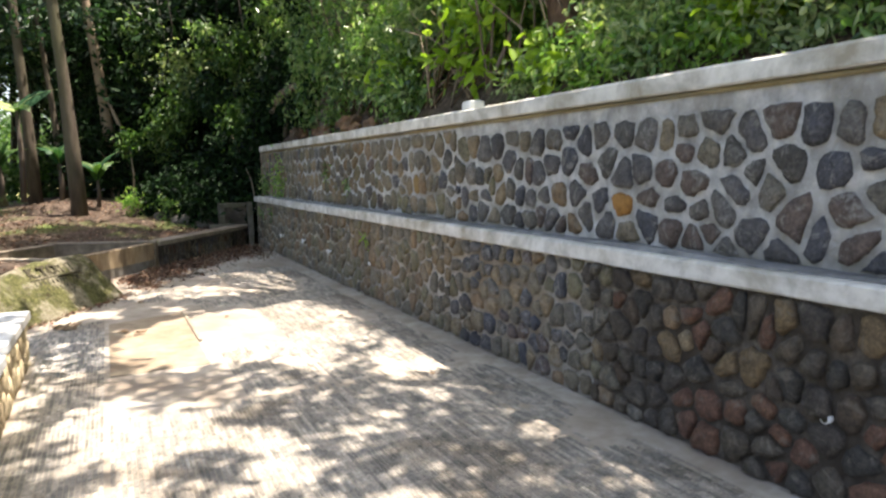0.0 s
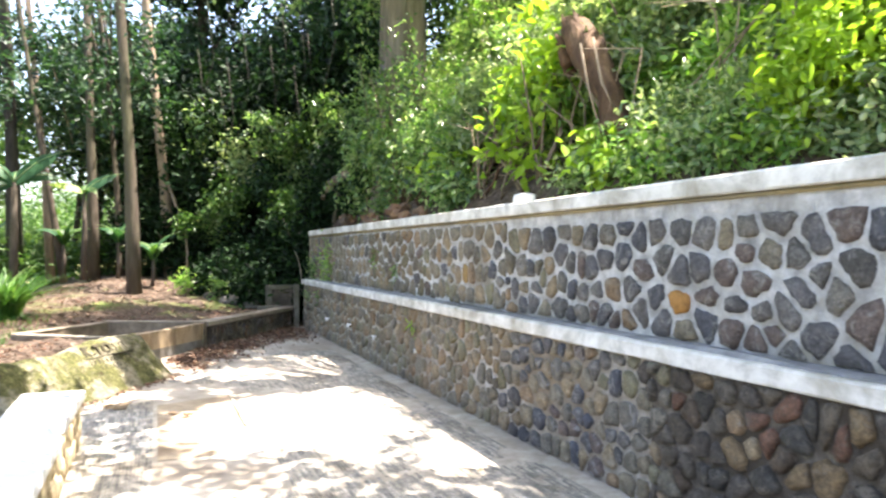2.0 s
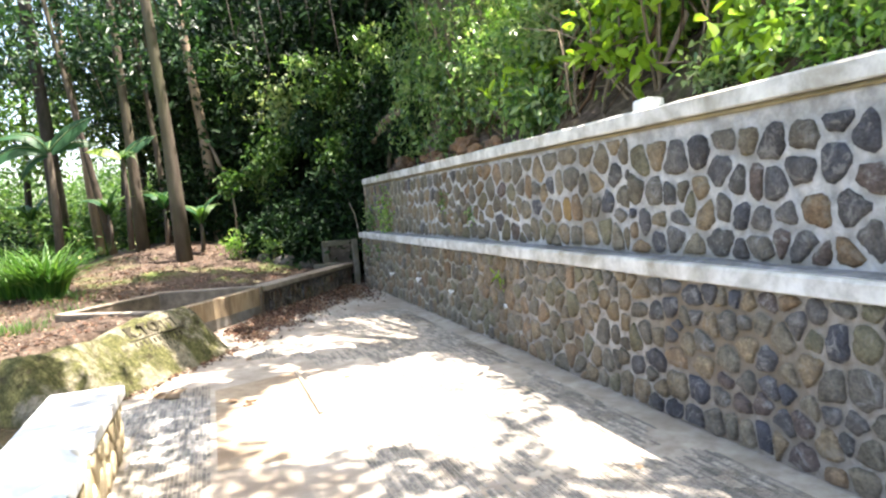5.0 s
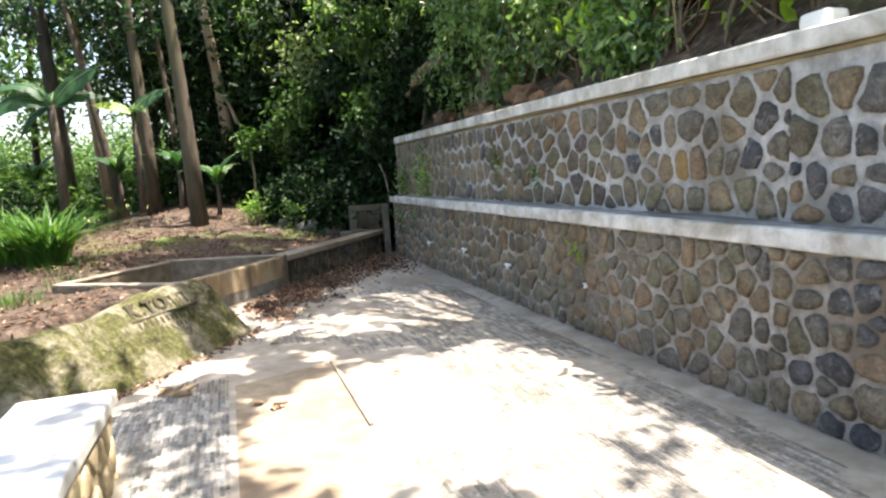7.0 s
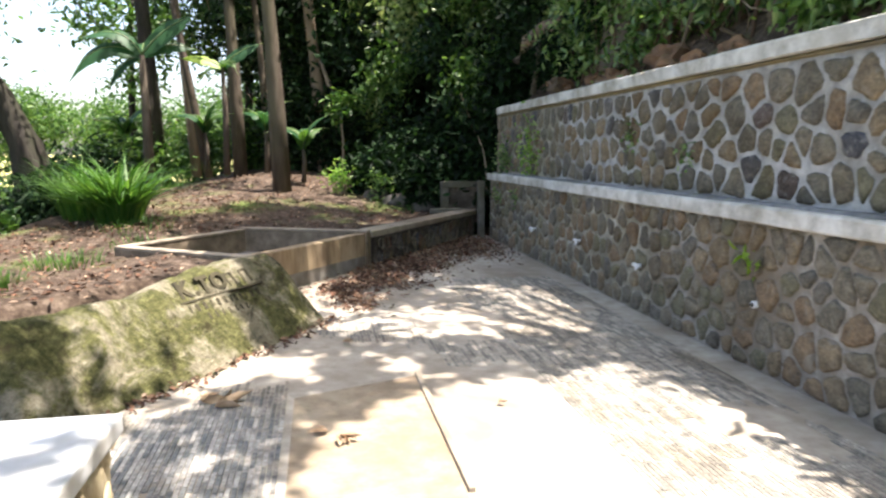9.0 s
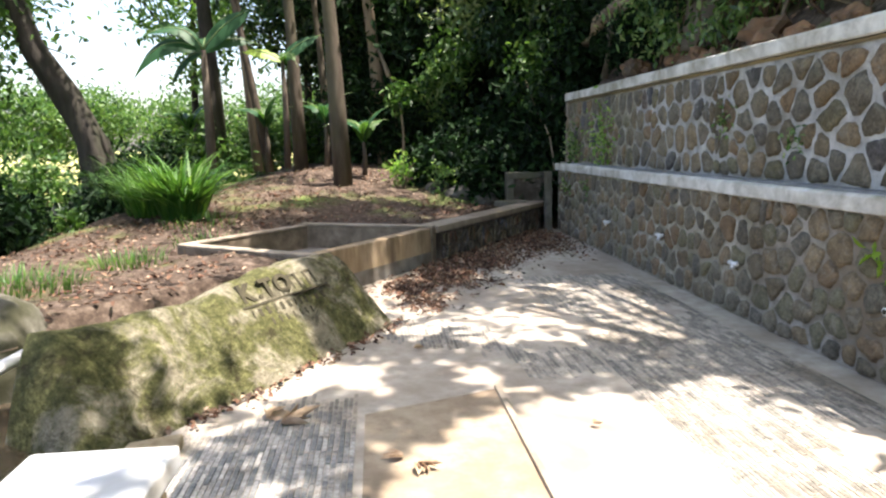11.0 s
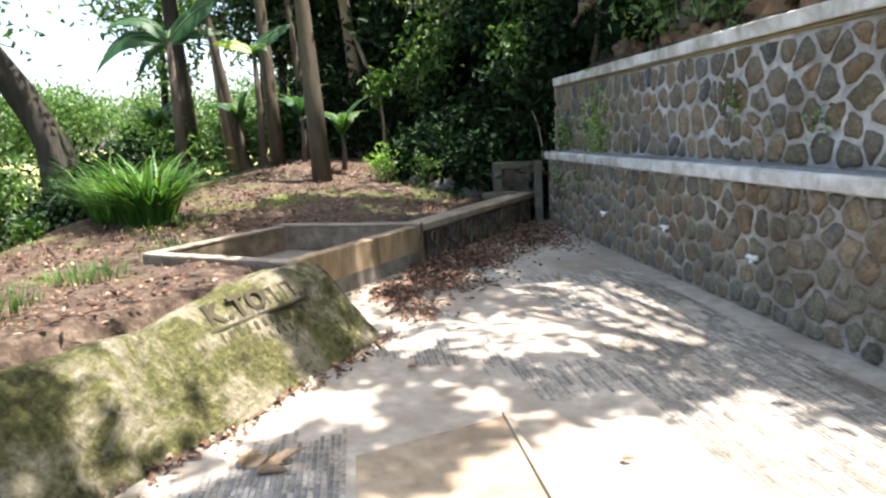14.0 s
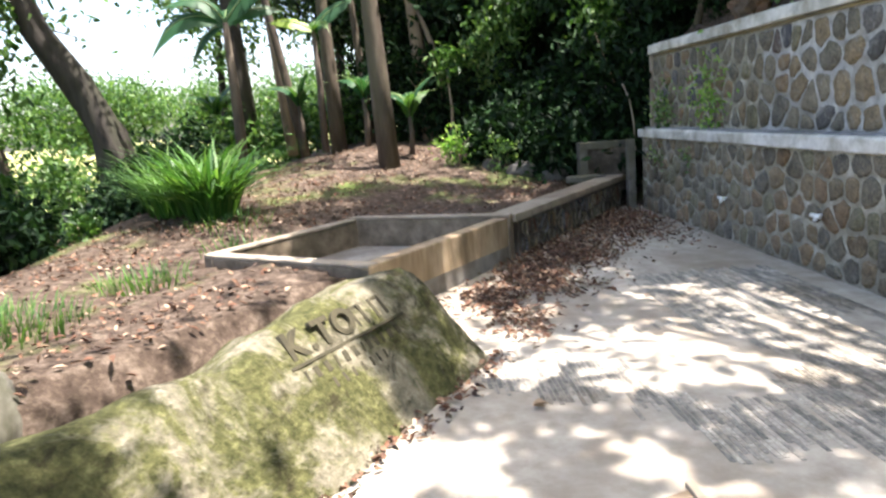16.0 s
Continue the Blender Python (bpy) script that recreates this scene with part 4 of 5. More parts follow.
# earth bank behind the coping: boulders, roots and hanging plants
for x, y, z, r in ((0.52, 9.2, 2.25, 0.17), (0.62, 7.75, 2.2, 0.16), (0.55, 7.3, 2.17, 0.12), (0.7, 6.6, 2.25, 0.22), (0.52, 5.85, 2.16, 0.11), (0.55, 5.35, 2.17, 0.13), (0.8, 8.4, 2.3, 0.2)):
    bm = bmesh.new()
    bmesh.ops.create_icosphere(bm, subdivisions=3, radius=r)
    for v in bm.verts:
        n = noise.noise(v.co * 7 + Vector((y, 0, 0))) + 0.5 * noise.noise(v.co * 18)
        v.co = Vector((v.co.x, v.co.y * 1.25, v.co.z * 0.75)) * (0.9 + 0.6 * n)
    me = bpy.data.meshes.new("boulder")
    bm.to_mesh(me)
    bm.free()
    me.materials.append(M_REDROCK)
    ob = new("boulder", me)
    ob.location = (x, y, z)
    tagged(ob, "red-brown boulder lodged in the earth behind the coping", "boulder", "bank boulders")
for y in np.arange(2.5, 9.6, 0.3):
    root = thing("root", (0.75, float(y), 2.15), "bare brown root hanging down the earth bank", "root", "roots")
    q = RNG.normal(size=6) * 0.12
    part("strand", tubes("strand", [([(0.35, q[0], 1.1), (0.12, q[1], 0.7), (0.05, q[2] + 0.1, 0.3), (-0.05 + q[3] * 0.3, q[4] * 2, -0.06)], [0.03, 0.025, 0.02, 0.008])], M_TWIG if int(y * 3) % 2 else M_STUMP, 6), root)
# Low leaves at the far end get the near-black colour in place of shade.
for x, y, z, s in ((0.95, 5.0, 3.1, 0.5), (1.0, 6.0, 3.3, 0.6), (1.1, 7.2, 3.3, 0.6), (1.0, 8.3, 3.1, 0.5), (0.9, 9.1, 2.9, 0.45), (0.7, 4.5, 2.5, 0.35), (1.5, 6.6, 3.8, 0.8), (1.5, 8.0, 3.8, 0.8), (0.8, 7.5, 3.4, 0.45), (0.75, 8.2, 3.6, 0.4), (0.85, 6.9, 4.0, 0.5), (0.8, 8.9, 3.8, 0.5), (0.75, 7.9, 4.4, 0.5)):
    grow_shrub((x, y, height(x, y)), (s, s, max(0.4, z - height(x, y))), 34, 44, M_LEAF_MID if z > 3.25 or y < 6.3 else M_LEAF_DEEP_SHADE, 0.1, "leafy shrub overhanging the bare earth bank", 0.15, "overhanging_shrub", 0.8)
for k in range(46):
    y = 2.4 + 7.4 * k / 46 + RNG.uniform(-0.1, 0.1)
    b = thing("dry_twig", (0.72 + RNG.uniform(-0.1, 0.3), y, 2.2 + RNG.uniform(0, 0.5)), "thin dry twig tangled on the earth bank", "twig", "dry twigs")
    q = RNG.normal(size=6) * 0.22
    part("stem", tubes("stem", [([(0.1, q[0], 0.35), (0.0, q[1], 0.2 + abs(q[2])), (-0.05, q[3] * 1.4, 0.0), (0.02, q[4] * 2, -0.1)], [0.006, 0.009, 0.008, 0.004])], M_BARK_PALE if k % 3 else M_STUMP, 5), b)
wlog = thing("log", (0.55, 10.66, 3.01), "pale grey weathered log lying on the bank", "log")
part("wood", tubes("wood", [([(-0.1, 0.35, -0.2), (0, 0.1, 0.05), (0.15, -0.3, 0.2), (0.3, -0.6, 0.25)], [0.06, 0.1, 0.11, 0.09])], M_BARK_PALE, 10, 0.3), wlog)
part("prop_root", tubes("prop_root", [([(0.1, -0.2, 0.1), (0.1, -0.15, -0.4), (0.05, -0.1, -0.75)], [0.05, 0.04, 0.05])], M_BARK, 8, 0.3), wlog)

# ---- banana plants and grass ----
def banana_leaf(length, width, arch, rng, tilt=0.0):
    """The midrib arches in its own upright plane; the blade is tilted about it."""
    ct, st = math.cos(radians(tilt)), math.sin(radians(tilt))
    v, f = [], []
    n = 14
    for i in range(n + 1):
        t = i / n
        w = width * math.sin(min(1, t * 1.15 + 0.06) * math.pi) ** 0.55 if t < 0.98 else 0.01
        x, z = length * (t - 0.15 * arch * t * t), arch * length * (0.55 * t - 0.95 * t * t)
        rip = 1 - (0.35 * rng.random() if i % 3 == 1 else 0)
        v += [(x, -w * rip * ct, z - w * rip * st - w * 0.25), (x, 0, z), (x, w * rip * ct, z + w * rip * st - w * 0.25)]
    for i in range(n):
        for k in range(2):
            a = i * 3 + k
            f.append((a, a + 1, a + 4, a + 3))
    return v, f


def banana(at, tall, leaves, length, label, thick=0.1, width=0.18):
    """Leaves are given as turn, pitch, arch, roll and scale."""
    pl = thing("banana_plant", at, label, "banana plant", "banana plants")
    part("stem", tubes("stem", [([(0, 0, -0.1), (0.02, 0, tall * 0.5), (0, 0, tall)], [thick, thick * 0.8, thick * 0.5])], M_BARK, 10), pl)
    for turn, pitch, arch, roll, scale in leaves:
        v, f = banana_leaf(length * scale, width * scale, arch, RNG, roll * (1 if 90 < turn % 360 < 270 else -1) * -1)
        # Lime for leaves scaled 0.66 to 0.72 paints them as sunlit.
        ob = part("leaf", mesh_of("leaf", v, f, M_BANANA if scale > 0.72 else M_LEAF_LIME if scale > 0.66 else M_LEAF_RIVER, True), pl)
        ob.matrix_basis = pose(0, 0, tall, 0, 0, turn) @ pose(0, 0, 0, 0, -pitch, 0)
        rib = [(v[k][0], 0, v[k][2] + 0.004) for k in range(1, len(v), 3)]
        part("midrib", tubes("midrib", [(rib, [0.014 - 0.0008 * k for k in range(len(rib))])], M_LEAF_PALE, 5, 0), ob)
    return pl


banana((-5.72, 13.45, 0.5), 2.6, [(182, 32, 1.2, 42, 0.95), (188, -4, 1.15, 50, 1.15), (176, -35, 0.7, 45, 0.75), (8, 45, 0.35, 70, 0.95), (20, 20, 0.6, 60, 0.8), (95, 25, 0.8, 0, 0.9)], 1.45, "tall banana plant with broad arching torn leaves")
banana((-4.45, 14.2, 1.05), 1.95, [(182, 20, 0.5, 50, 0.7), (8, 40, 0.4, 55, 0.8), (80, 30, 0.9, 0, 0.6), (-60, 10, 1.0, 20, 0.6), (150, -10, 0.9, 30, 0.62)], 1.3, "young banana plant with light green leaves", 0.07)
banana((-4.95, 15.0, 1.1), 0.7, [(10, 58, 1.0, 30, 0.62), (70, 50, 1.15, 30, 0.75), (130, 62, 0.9, 30, 0.6), (190, 48, 1.2, 30, 0.75), (250, 55, 1.1, 30, 0.6), (310, 65, 0.8, 30, 0.78)], 1.2, "small banana sucker with bright leaves", 0.06)
banana((-2.95, 13.1, 0.95), 0.5, [(35, 58, 1.0, 30, 0.62), (95, 50, 1.15, 30, 0.75), (155, 62, 0.9, 30, 0.6), (215, 48, 1.2, 30, 0.75), (275, 55, 1.1, 30, 0.6), (335, 65, 0.8, 30, 0.78)], 1.2, "small banana sucker beside a trunk", 0.05)
banana((-6.7, 15.8, 0.8), 0.9, [(60, 58, 1.0, 30, 0.62), (120, 50, 1.15, 30, 0.75), (180, 62, 0.9, 30, 0.6), (240, 48, 1.2, 30, 0.75), (300, 55, 1.1, 30, 0.6), (0, 65, 0.8, 30, 0.78)], 1.4, "low banana plant at the edge of the field", 0.07)
banana((-3.75, 15.0, 1.05), 0.8, [(85, 58, 1.0, 30, 0.62), (145, 50, 1.15, 30, 0.75), (205, 62, 0.9, 30, 0.6), (265, 48, 1.2, 30, 0.75), (325, 55, 1.1, 30, 0.6), (25, 65, 0.8, 30, 0.78)], 1.2, "low banana plant between the trunks", 0.06)


def blades(name, at, radius, count, length, width, label, mat=M_GRASS, category="grass", kind="", lean=0.5):
    v, f = [], []
    for i in range(count):
        a, r = RNG.uniform(0, 2 * math.pi), radius * math.sqrt(RNG.random())
        o = Vector((math.cos(a) * r, math.sin(a) * r, 0))
        o.z = height(at[0] + o.x, at[1] + o.y) - at[2] - 0.02
        d = Vector((math.cos(a) + RNG.normal() * 0.5, math.sin(a) + RNG.normal() * 0.5, 0)).normalized()
        s = Vector((-d.y, d.x, 0))
        ln, b = length * RNG.uniform(0.6, 1.15), len(v)
        bend = lean * RNG.uniform(0.5, 1.3)
        for t in (0, 0.35, 0.7, 1.0):
            c = o + d * ln * bend * t * t + Vector((0, 0, ln * (t - 0.45 * bend * t * t)))
            w = width * (1 - t) ** 0.6 * 0.5
            v += [c - s * w, c + s * w] if t < 1 else [c]
        f += [(b, b + 1, b + 3, b + 2), (b + 2, b + 3, b + 5, b + 4), (b + 4, b + 5, b + 6)]
    ob = new(name, mesh_of(name, v, f, mat, True))
    ob.location = at
    return tagged(ob, label, category, kind=kind)


blades("grass_clump", (-5.3, 9.95, height(-5.3, 9.95)), 0.27, 330, 1.2, 0.045, "tall clump of arching bright green grass", lean=1.0, kind="stuff")
blades("grass_clump", (-5.85, 10.5, height(-5.85, 10.5)), 0.35, 240, 1.0, 0.028, "tall clump of arching grass by the dark trunk", lean=0.85, kind="stuff")
for x, y, r, n in ((-5.6, 6.2, 0.55, 420), (-5.1, 7.3, 0.35, 160), (-6.1, 5.4, 0.5, 300), (-4.6, 8.4, 0.4, 90), (-5.0, 9.4, 0.5, 110)):
    blades("grass_patch", (x, y, height(x, y)), r, n, 0.2, 0.012, "short sunlit grass on the earth bank", kind="stuff")
for x, y, s, m in ((-6.6, 9.6, 0.11, M_LEAF_RIVER), (-2.3, 12.6, 0.25, M_LEAF_BRIGHT), (-1.6, 12.4, 0.22, M_LEAF_MID), (-1.2, 12.9, 0.3, M_LEAF_MID)):
    grow_shrub((x, y, height(x, y)), (s, s, s * 1.4), 14, 18, m, 0.09, "small bright weed growing in the litter", 0.07, "weed", stems=2, group="weeds")


# ---- inscribed mossy boulder ----
def boulder_mesh(name, radii, box, rough, seed, mat, sub=5, flat=None):
    bm = bmesh.new()
    bmesh.ops.create_icosphere(bm, subdivisions=sub, radius=1)
    for v in bm.verts:
        d = v.co.normalized()
        k = (abs(d.x) ** box + abs(d.y) ** box + abs(d.z) ** box) ** (-1 / box)
        p = Vector((d.x * radii[0], d.y * radii[1], d.z * radii[2])) * k
        n = noise.noise(p * 1.3 + Vector((seed, 0, 0))) + 0.45 * noise.noise(p * 3.4 + Vector((0, seed, 0))) + 0.15 * noise.noise(p * 9)
        p += d * n * rough
        if flat:
            p = flat(p)
        v.co = p
    for face in bm.faces:
        face.smooth = True
    me = bpy.data.meshes.new(name)
    bm.to_mesh(me)
    bm.free()
    me.materials.append(mat)
    return me


def slab_cut(p):
    """Sloping front face, buried back, and two steep ends."""
    lump = 0.085 * noise.noise(p * 1.6 + Vector((3, 0, 0))) + 0.045 * noise.noise(p * 4.2) + 0.016 * noise.noise(p * 12)
    hump = 0.07 * smooth(0.2, 0.9, p.x)
    caps = ((p.y + 0.64) * 1.45, 0.56 + hump - 0.62 * (p.y + 0.2), (1.24 - p.x) * 3.2, (p.x + 1.42 - max(0, p.y + 0.1)) * 3.2, 0.58 + hump - 0.03 * max(0, -p.x))
    k = 14.0
    top = -math.log(sum(math.exp(-k * q) for q in caps)) / k + 0.035 + lump
    if p.z > top - 0.25:
        p.z = max(top - 0.25, -0.3) + 0.25 * min(1, (p.z - top + 0.25) / 0.25) if top > -0.05 else min(p.z, top)
    return p


ROCK_TURN = math.degrees(math.atan2(0.838, 0.545))
rock = new("inscribed_boulder", boulder_mesh("inscribed_boulder", (1.5, 0.95, 0.95), 5.0, 0.03, 4.0, M_MOSSY, 6, slab_cut))
rock.matrix_basis = pose(-3.86, 5.30, 0.0, 0, 0, ROCK_TURN)
tagged(rock, "large mossy yellow-green boulder with carved lettering", "boulder")
from mathutils.bvhtree import BVHTree

ROCK_FACE = BVHTree.FromPolygons([v.co for v in rock.data.vertices], [p.vertices for p in rock.data.polygons])
# Near-black colour standing for the shade inside carved grooves and the pipe bore.
M_RECESS_SHADE = mottled("recess_shade", [(0.03, 0.028, 0.018), (0.07, 0.06, 0.035)], 20)


def carve(name, mesh, u, v, w, turn=0.0):
    """Sets a dark shape on the boulder's sloping front as a shaded groove: u along it, v up its slope."""
    ob = new(name, mesh)
    n = Vector((0, -1.45, 1.0)).normalized()
    upv = Vector((0, 1.0, 1.45)).normalized()
    o = Vector((u, -0.22, 0.575)) + upv * v
    hit = ROCK_FACE.ray_cast(o + n * 0.5, -n)[0]
    o = (hit if hit else o) + n * w
    m = Matrix((Vector((1, 0, 0)), upv, n)).transposed().to_4x4()
    ob.matrix_basis = Matrix.Translation(o) @ m @ pose(0, 0, 0, 0, 0, turn)
    ob.parent = rock
    return ob


# A dark bar about flush with the stone, not a cut.
def groove(w, h):
    return prism([(-w / 2, -h / 2), (w / 2, -h / 2), (w / 2, h / 2), (-w / 2, h / 2)], -0.03, 0.004, M_RECESS_SHADE, 0.003, "groove")


def lettering(text, size):
    cu = bpy.data.curves.new("lettering", "FONT")
    cu.body, cu.size, cu.extrude, cu.offset, cu.align_x = text, size, 0.012, 0.006, "CENTER"
    cu.materials.append(M_RECESS_SHADE)
    return cu


for ch, u in (("K", -0.03), (".", 0.07), ("T", 0.16), ("O", 0.3)):
    carve("letter", lettering(ch, 0.18), u, -0.2, -0.005)
for u in (0.42, 0.49, 0.58, 0.66):
    carve("letter_stroke", groove(0.022, 0.115), u, -0.14, 0.0, 8)
for u in (0.455, 0.62):
    carve("letter_stroke", groove(0.06, 0.02), u, -0.09, 0.0)
carve("groove_line", groove(0.85, 0.016), 0.3, -0.235, 0.0)
for k in range(12):
    carve("small_stroke", groove(0.03 if k % 3 else 0.014, 0.055), -0.07 + k * 0.066, -0.29, 0.0, (k % 3 - 1) * 6)
for k in range(7):
    carve("faint_stroke", groove(0.02, 0.05), 0.05 + k * 0.07, -0.37, -0.002, (k % 2) * 10)
for k in range(3):
    carve("side_stroke", groove(0.02, 0.07), 0.9 + k * 0.05, -0.17, -0.01, k * 20)

left_rock = new("boulder", boulder_mesh("boulder", (0.86, 0.64, 0.48), 2.8, 0.1, 9.0, M_GREYROCK, 5))
left_rock.location = (-5.66, 5.02, 0.1)
tagged(left_rock, "big grey mossy boulder beside the spring outlet", "boulder")
for x, y, z, r in ((-1.35, 12.2, 0.48, 0.2), (-0.75, 12.9, 0.55, 0.2), (-0.46, 13.8, 0.72, 0.2), (-1.6, 12.6, 0.55, 0.17), (-0.95, 11.95, 0.42, 0.17)):
    ob = new("stone_block", boulder_mesh("stone_block", (r * 1.3, r * 0.9, r * 0.7), 2.2, 0.13, x * 7, M_GREYROCK if y > 13.5 else M_DARKROCK, 4))
    ob.location = (x, y, z)
    tagged(ob, "loose grey stone half sunk in the earth", "stone", "loose stones")

# ---- bench wall beside the spring ----
bench = thing("bench_wall", (-3.66, 0.5, 0), "low stone wall with a smooth pale cement top", "bench wall")
bench_core = part("core", prism([(-0.17, -4.5), (0.2, -4.5), (0.2, 2.47), (-0.17, 2.47)], -0.1, 0.37, M_BENCH_SIDE, 0.02, "core", 0.02), bench, "yellowed rubble masonry")
part("seat_slab", prism([(-0.22, -4.6), (0.235, -4.6), (0.235, 0.98), (0.13, 1.2), (0.21, 1.32), (0.235, 2.53), (-0.23, 2.53)], 0.365, 0.44, M_BENCH, 0.014, "seat_slab", 0.006), bench, "smooth bluish-white cement top")
cross = thing("pool_kerb", (-5.2, 1.65, 0), "low mossy kerb of the spring pool with a pale top", "kerb")
part("core", prism([(-1.4, -0.13), (1.33, -0.13), (1.33, 0.13), (-1.4, 0.13)], -0.15, 0.25, M_GREYROCK, 0.02, "core", 0.02), cross, "grey mossy masonry")
part("top", prism([(-1.4, -0.16), (1.325, -0.16), (1.325, 0.16), (-1.4, 0.16)], 0.245, 0.3, M_BENCH, 0.014, "top", 0.01), cross, "pale cement top")
pool = new("spring_pool", prism([(-6.6, 1.8), (-3.86, 1.8), (-3.86, 4.7), (-6.6, 4.7)], -0.12, -0.03, M_WET, 0, "spring_pool"))
tagged(pool, "brown silted bed of the spring pool", "pool bed", kind="structure")
wat = new("water", prism([(-6.55, 1.81), (-3.87, 1.81), (-3.87, 4.6), (-6.55, 4.6)], -0.02, 0.03, M_WATER, 0, "water"))
tagged(wat, "shallow brownish water in the spring pool", "water", kind="structure")
slab = new("step_slab", prism([(-3.93, 3.5), (-3.68, 3.7), (-3.72, 4.02), (-3.95, 3.95)], -0.05, 0.05, M_BENCH_SIDE, 0.012, "step_slab"))
tagged(slab, "cement slab edge beside the mossy boulder", "slab")
spout = thing("spring_spout", (-4.66, 4.15, 0.33), "white plastic pipe pouring water into the pool", "pipe")
part("pipe", tubes("pipe", [([(0.06, 0.4, 0.02), (0, 0.1, 0.0), (-0.06, -0.3, -0.03)], [0.032, 0.032, 0.032])], M_PIPE, 14, 0), spout)
part("stream", tubes("stream", [([(-0.06, -0.31, -0.03), (-0.07, -0.4, -0.07), (-0.075, -0.46, -0.17), (-0.08, -0.49, -0.32)], [0.02, 0.018, 0.016, 0.022])], M_STREAM, 8, 0.5), spout, "thin stream of falling water")
twig = thing("stick", (-4.62, 4.0, 0.44), "thin dry stick lying on the boulder", "stick")
part("stem", tubes("stem", [([(-0.28, -0.14, -0.04), (0, 0, 0.02), (0.15, 0.12, 0.04)], [0.008, 0.007, 0.004])], M_BARK_PALE, 6), twig)

# ---- sunken basin and its kerb ----
def kerb_run(a, b, width, z0, z1, mat, name, side=1, bevel=0.015):
    a, b = Vector((*a, 0)), Vector((*b, 0))
    d = (b - a).normalized()
    n = Vector((-d.y, d.x, 0)) * width * side
    return prism([(p.x, p.y) for p in (a, b, b + n, a + n)], z0, z1, mat, bevel, name, 0.008)


basin = thing("basin", (0, 0, 0), "sunken concrete basin with plastered kerb walls", "basin")
A, B, C, D = BASIN
part("front_wall", kerb_run(B, C, 0.14, -0.1, 0.42, M_PLASTER, "front_wall"), basin, "brown streaked plaster front")
# Inner walls get the plaster copy darkened for shade.
part("side_wall", kerb_run(A, B, 0.12, -0.15, 0.405, M_PLASTER_SHADED, "side_wall"), basin)
part("back_wall", kerb_run(C, D, 0.12, -0.15, 0.425, M_PLASTER_SHADED, "back_wall", 1), basin)
part("far_wall", kerb_run(D, A, 0.12, -0.15, 0.41, M_PLASTER_SHADED, "far_wall", 1), basin)
for a, b, z in ((A, B, 0.403), (C, D, 0.423), (D, A, 0.408)):
    part("rim", kerb_run(a, b, 0.13, z, z + 0.028, M_RIM, "rim"), basin, "worn pale cement rim")
part("basin_floor", prism(BASIN, 0.0, 0.15, M_SILT, 0, "basin_floor"), basin, "grey dried silt on the basin floor")
E2 = (-0.02, 11.42)
kerb = thing("stone_kerb", (0, 0, 0), "low rubble kerb wall with a cement cap", "kerb wall")
part("core", kerb_run((-2.02, 8.66), (-0.12, 11.38), 0.22, -0.1, 0.36, M_MORTAR_DARK, "core"), kerb)
part("cap", kerb_run((-2.05, 8.60), E2, 0.3, 0.35, 0.43, M_RIM, "cap"), kerb, "worn cement capping")
kd = Vector((1.9, 2.72, 0)).normalized()
kn = Vector((kd.y, -kd.x, 0))
krng = random.Random(5)
for (cy, cz), poly in cells(0.05, 3.2, 0.02, 0.34, 0.17, 0.02, krng):
    v, f = stone_shape(poly, 0.025, krng)
    ob = new("stone", mesh_of("stone", v, f, krng.choice([M_EARTHY, M_BASALT, M_RUDDY]), True))
    ob.matrix_basis = Matrix.Translation(Vector((-2.02, 8.66, cz)) + kd * cy) @ pose(0, 0, 0, 0, 0, math.degrees(math.atan2(kd.y, kd.x)) - 90)
    ob.parent = kerb
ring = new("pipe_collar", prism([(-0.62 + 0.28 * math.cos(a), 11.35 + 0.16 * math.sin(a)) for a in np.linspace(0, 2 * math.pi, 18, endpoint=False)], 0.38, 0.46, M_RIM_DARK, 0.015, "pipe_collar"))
tagged(ring, "rounded cement collar on the kerb", "kerb")
stub = thing("stub_wall", (0, 0, 0), "small stub wall with a plastered frame", "wall stub")
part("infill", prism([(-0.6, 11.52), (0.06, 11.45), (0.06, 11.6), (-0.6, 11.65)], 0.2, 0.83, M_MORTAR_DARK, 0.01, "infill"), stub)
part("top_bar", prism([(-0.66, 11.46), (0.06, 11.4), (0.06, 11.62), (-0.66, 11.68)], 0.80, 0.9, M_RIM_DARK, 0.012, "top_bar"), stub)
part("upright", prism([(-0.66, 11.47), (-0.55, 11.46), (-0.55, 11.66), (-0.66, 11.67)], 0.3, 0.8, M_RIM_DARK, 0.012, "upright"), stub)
cane = thing("bent_cane", (0.06, 11.35, 0.85), "thin pale bent cane rising behind the corner post", "cane")
part("stem", tubes("stem", [([(0.02, 0, -0.1), (0.0, 0, 0.3), (-0.05, 0, 0.58), (-0.14, 0, 0.8)], [0.013, 0.012, 0.012, 0.008])], M_RIM, 7, 0.1), cane)
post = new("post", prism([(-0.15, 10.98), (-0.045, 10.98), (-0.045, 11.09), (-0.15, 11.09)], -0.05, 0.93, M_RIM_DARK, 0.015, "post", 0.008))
tagged(post, "slim plastered post at the wall corner", "post")

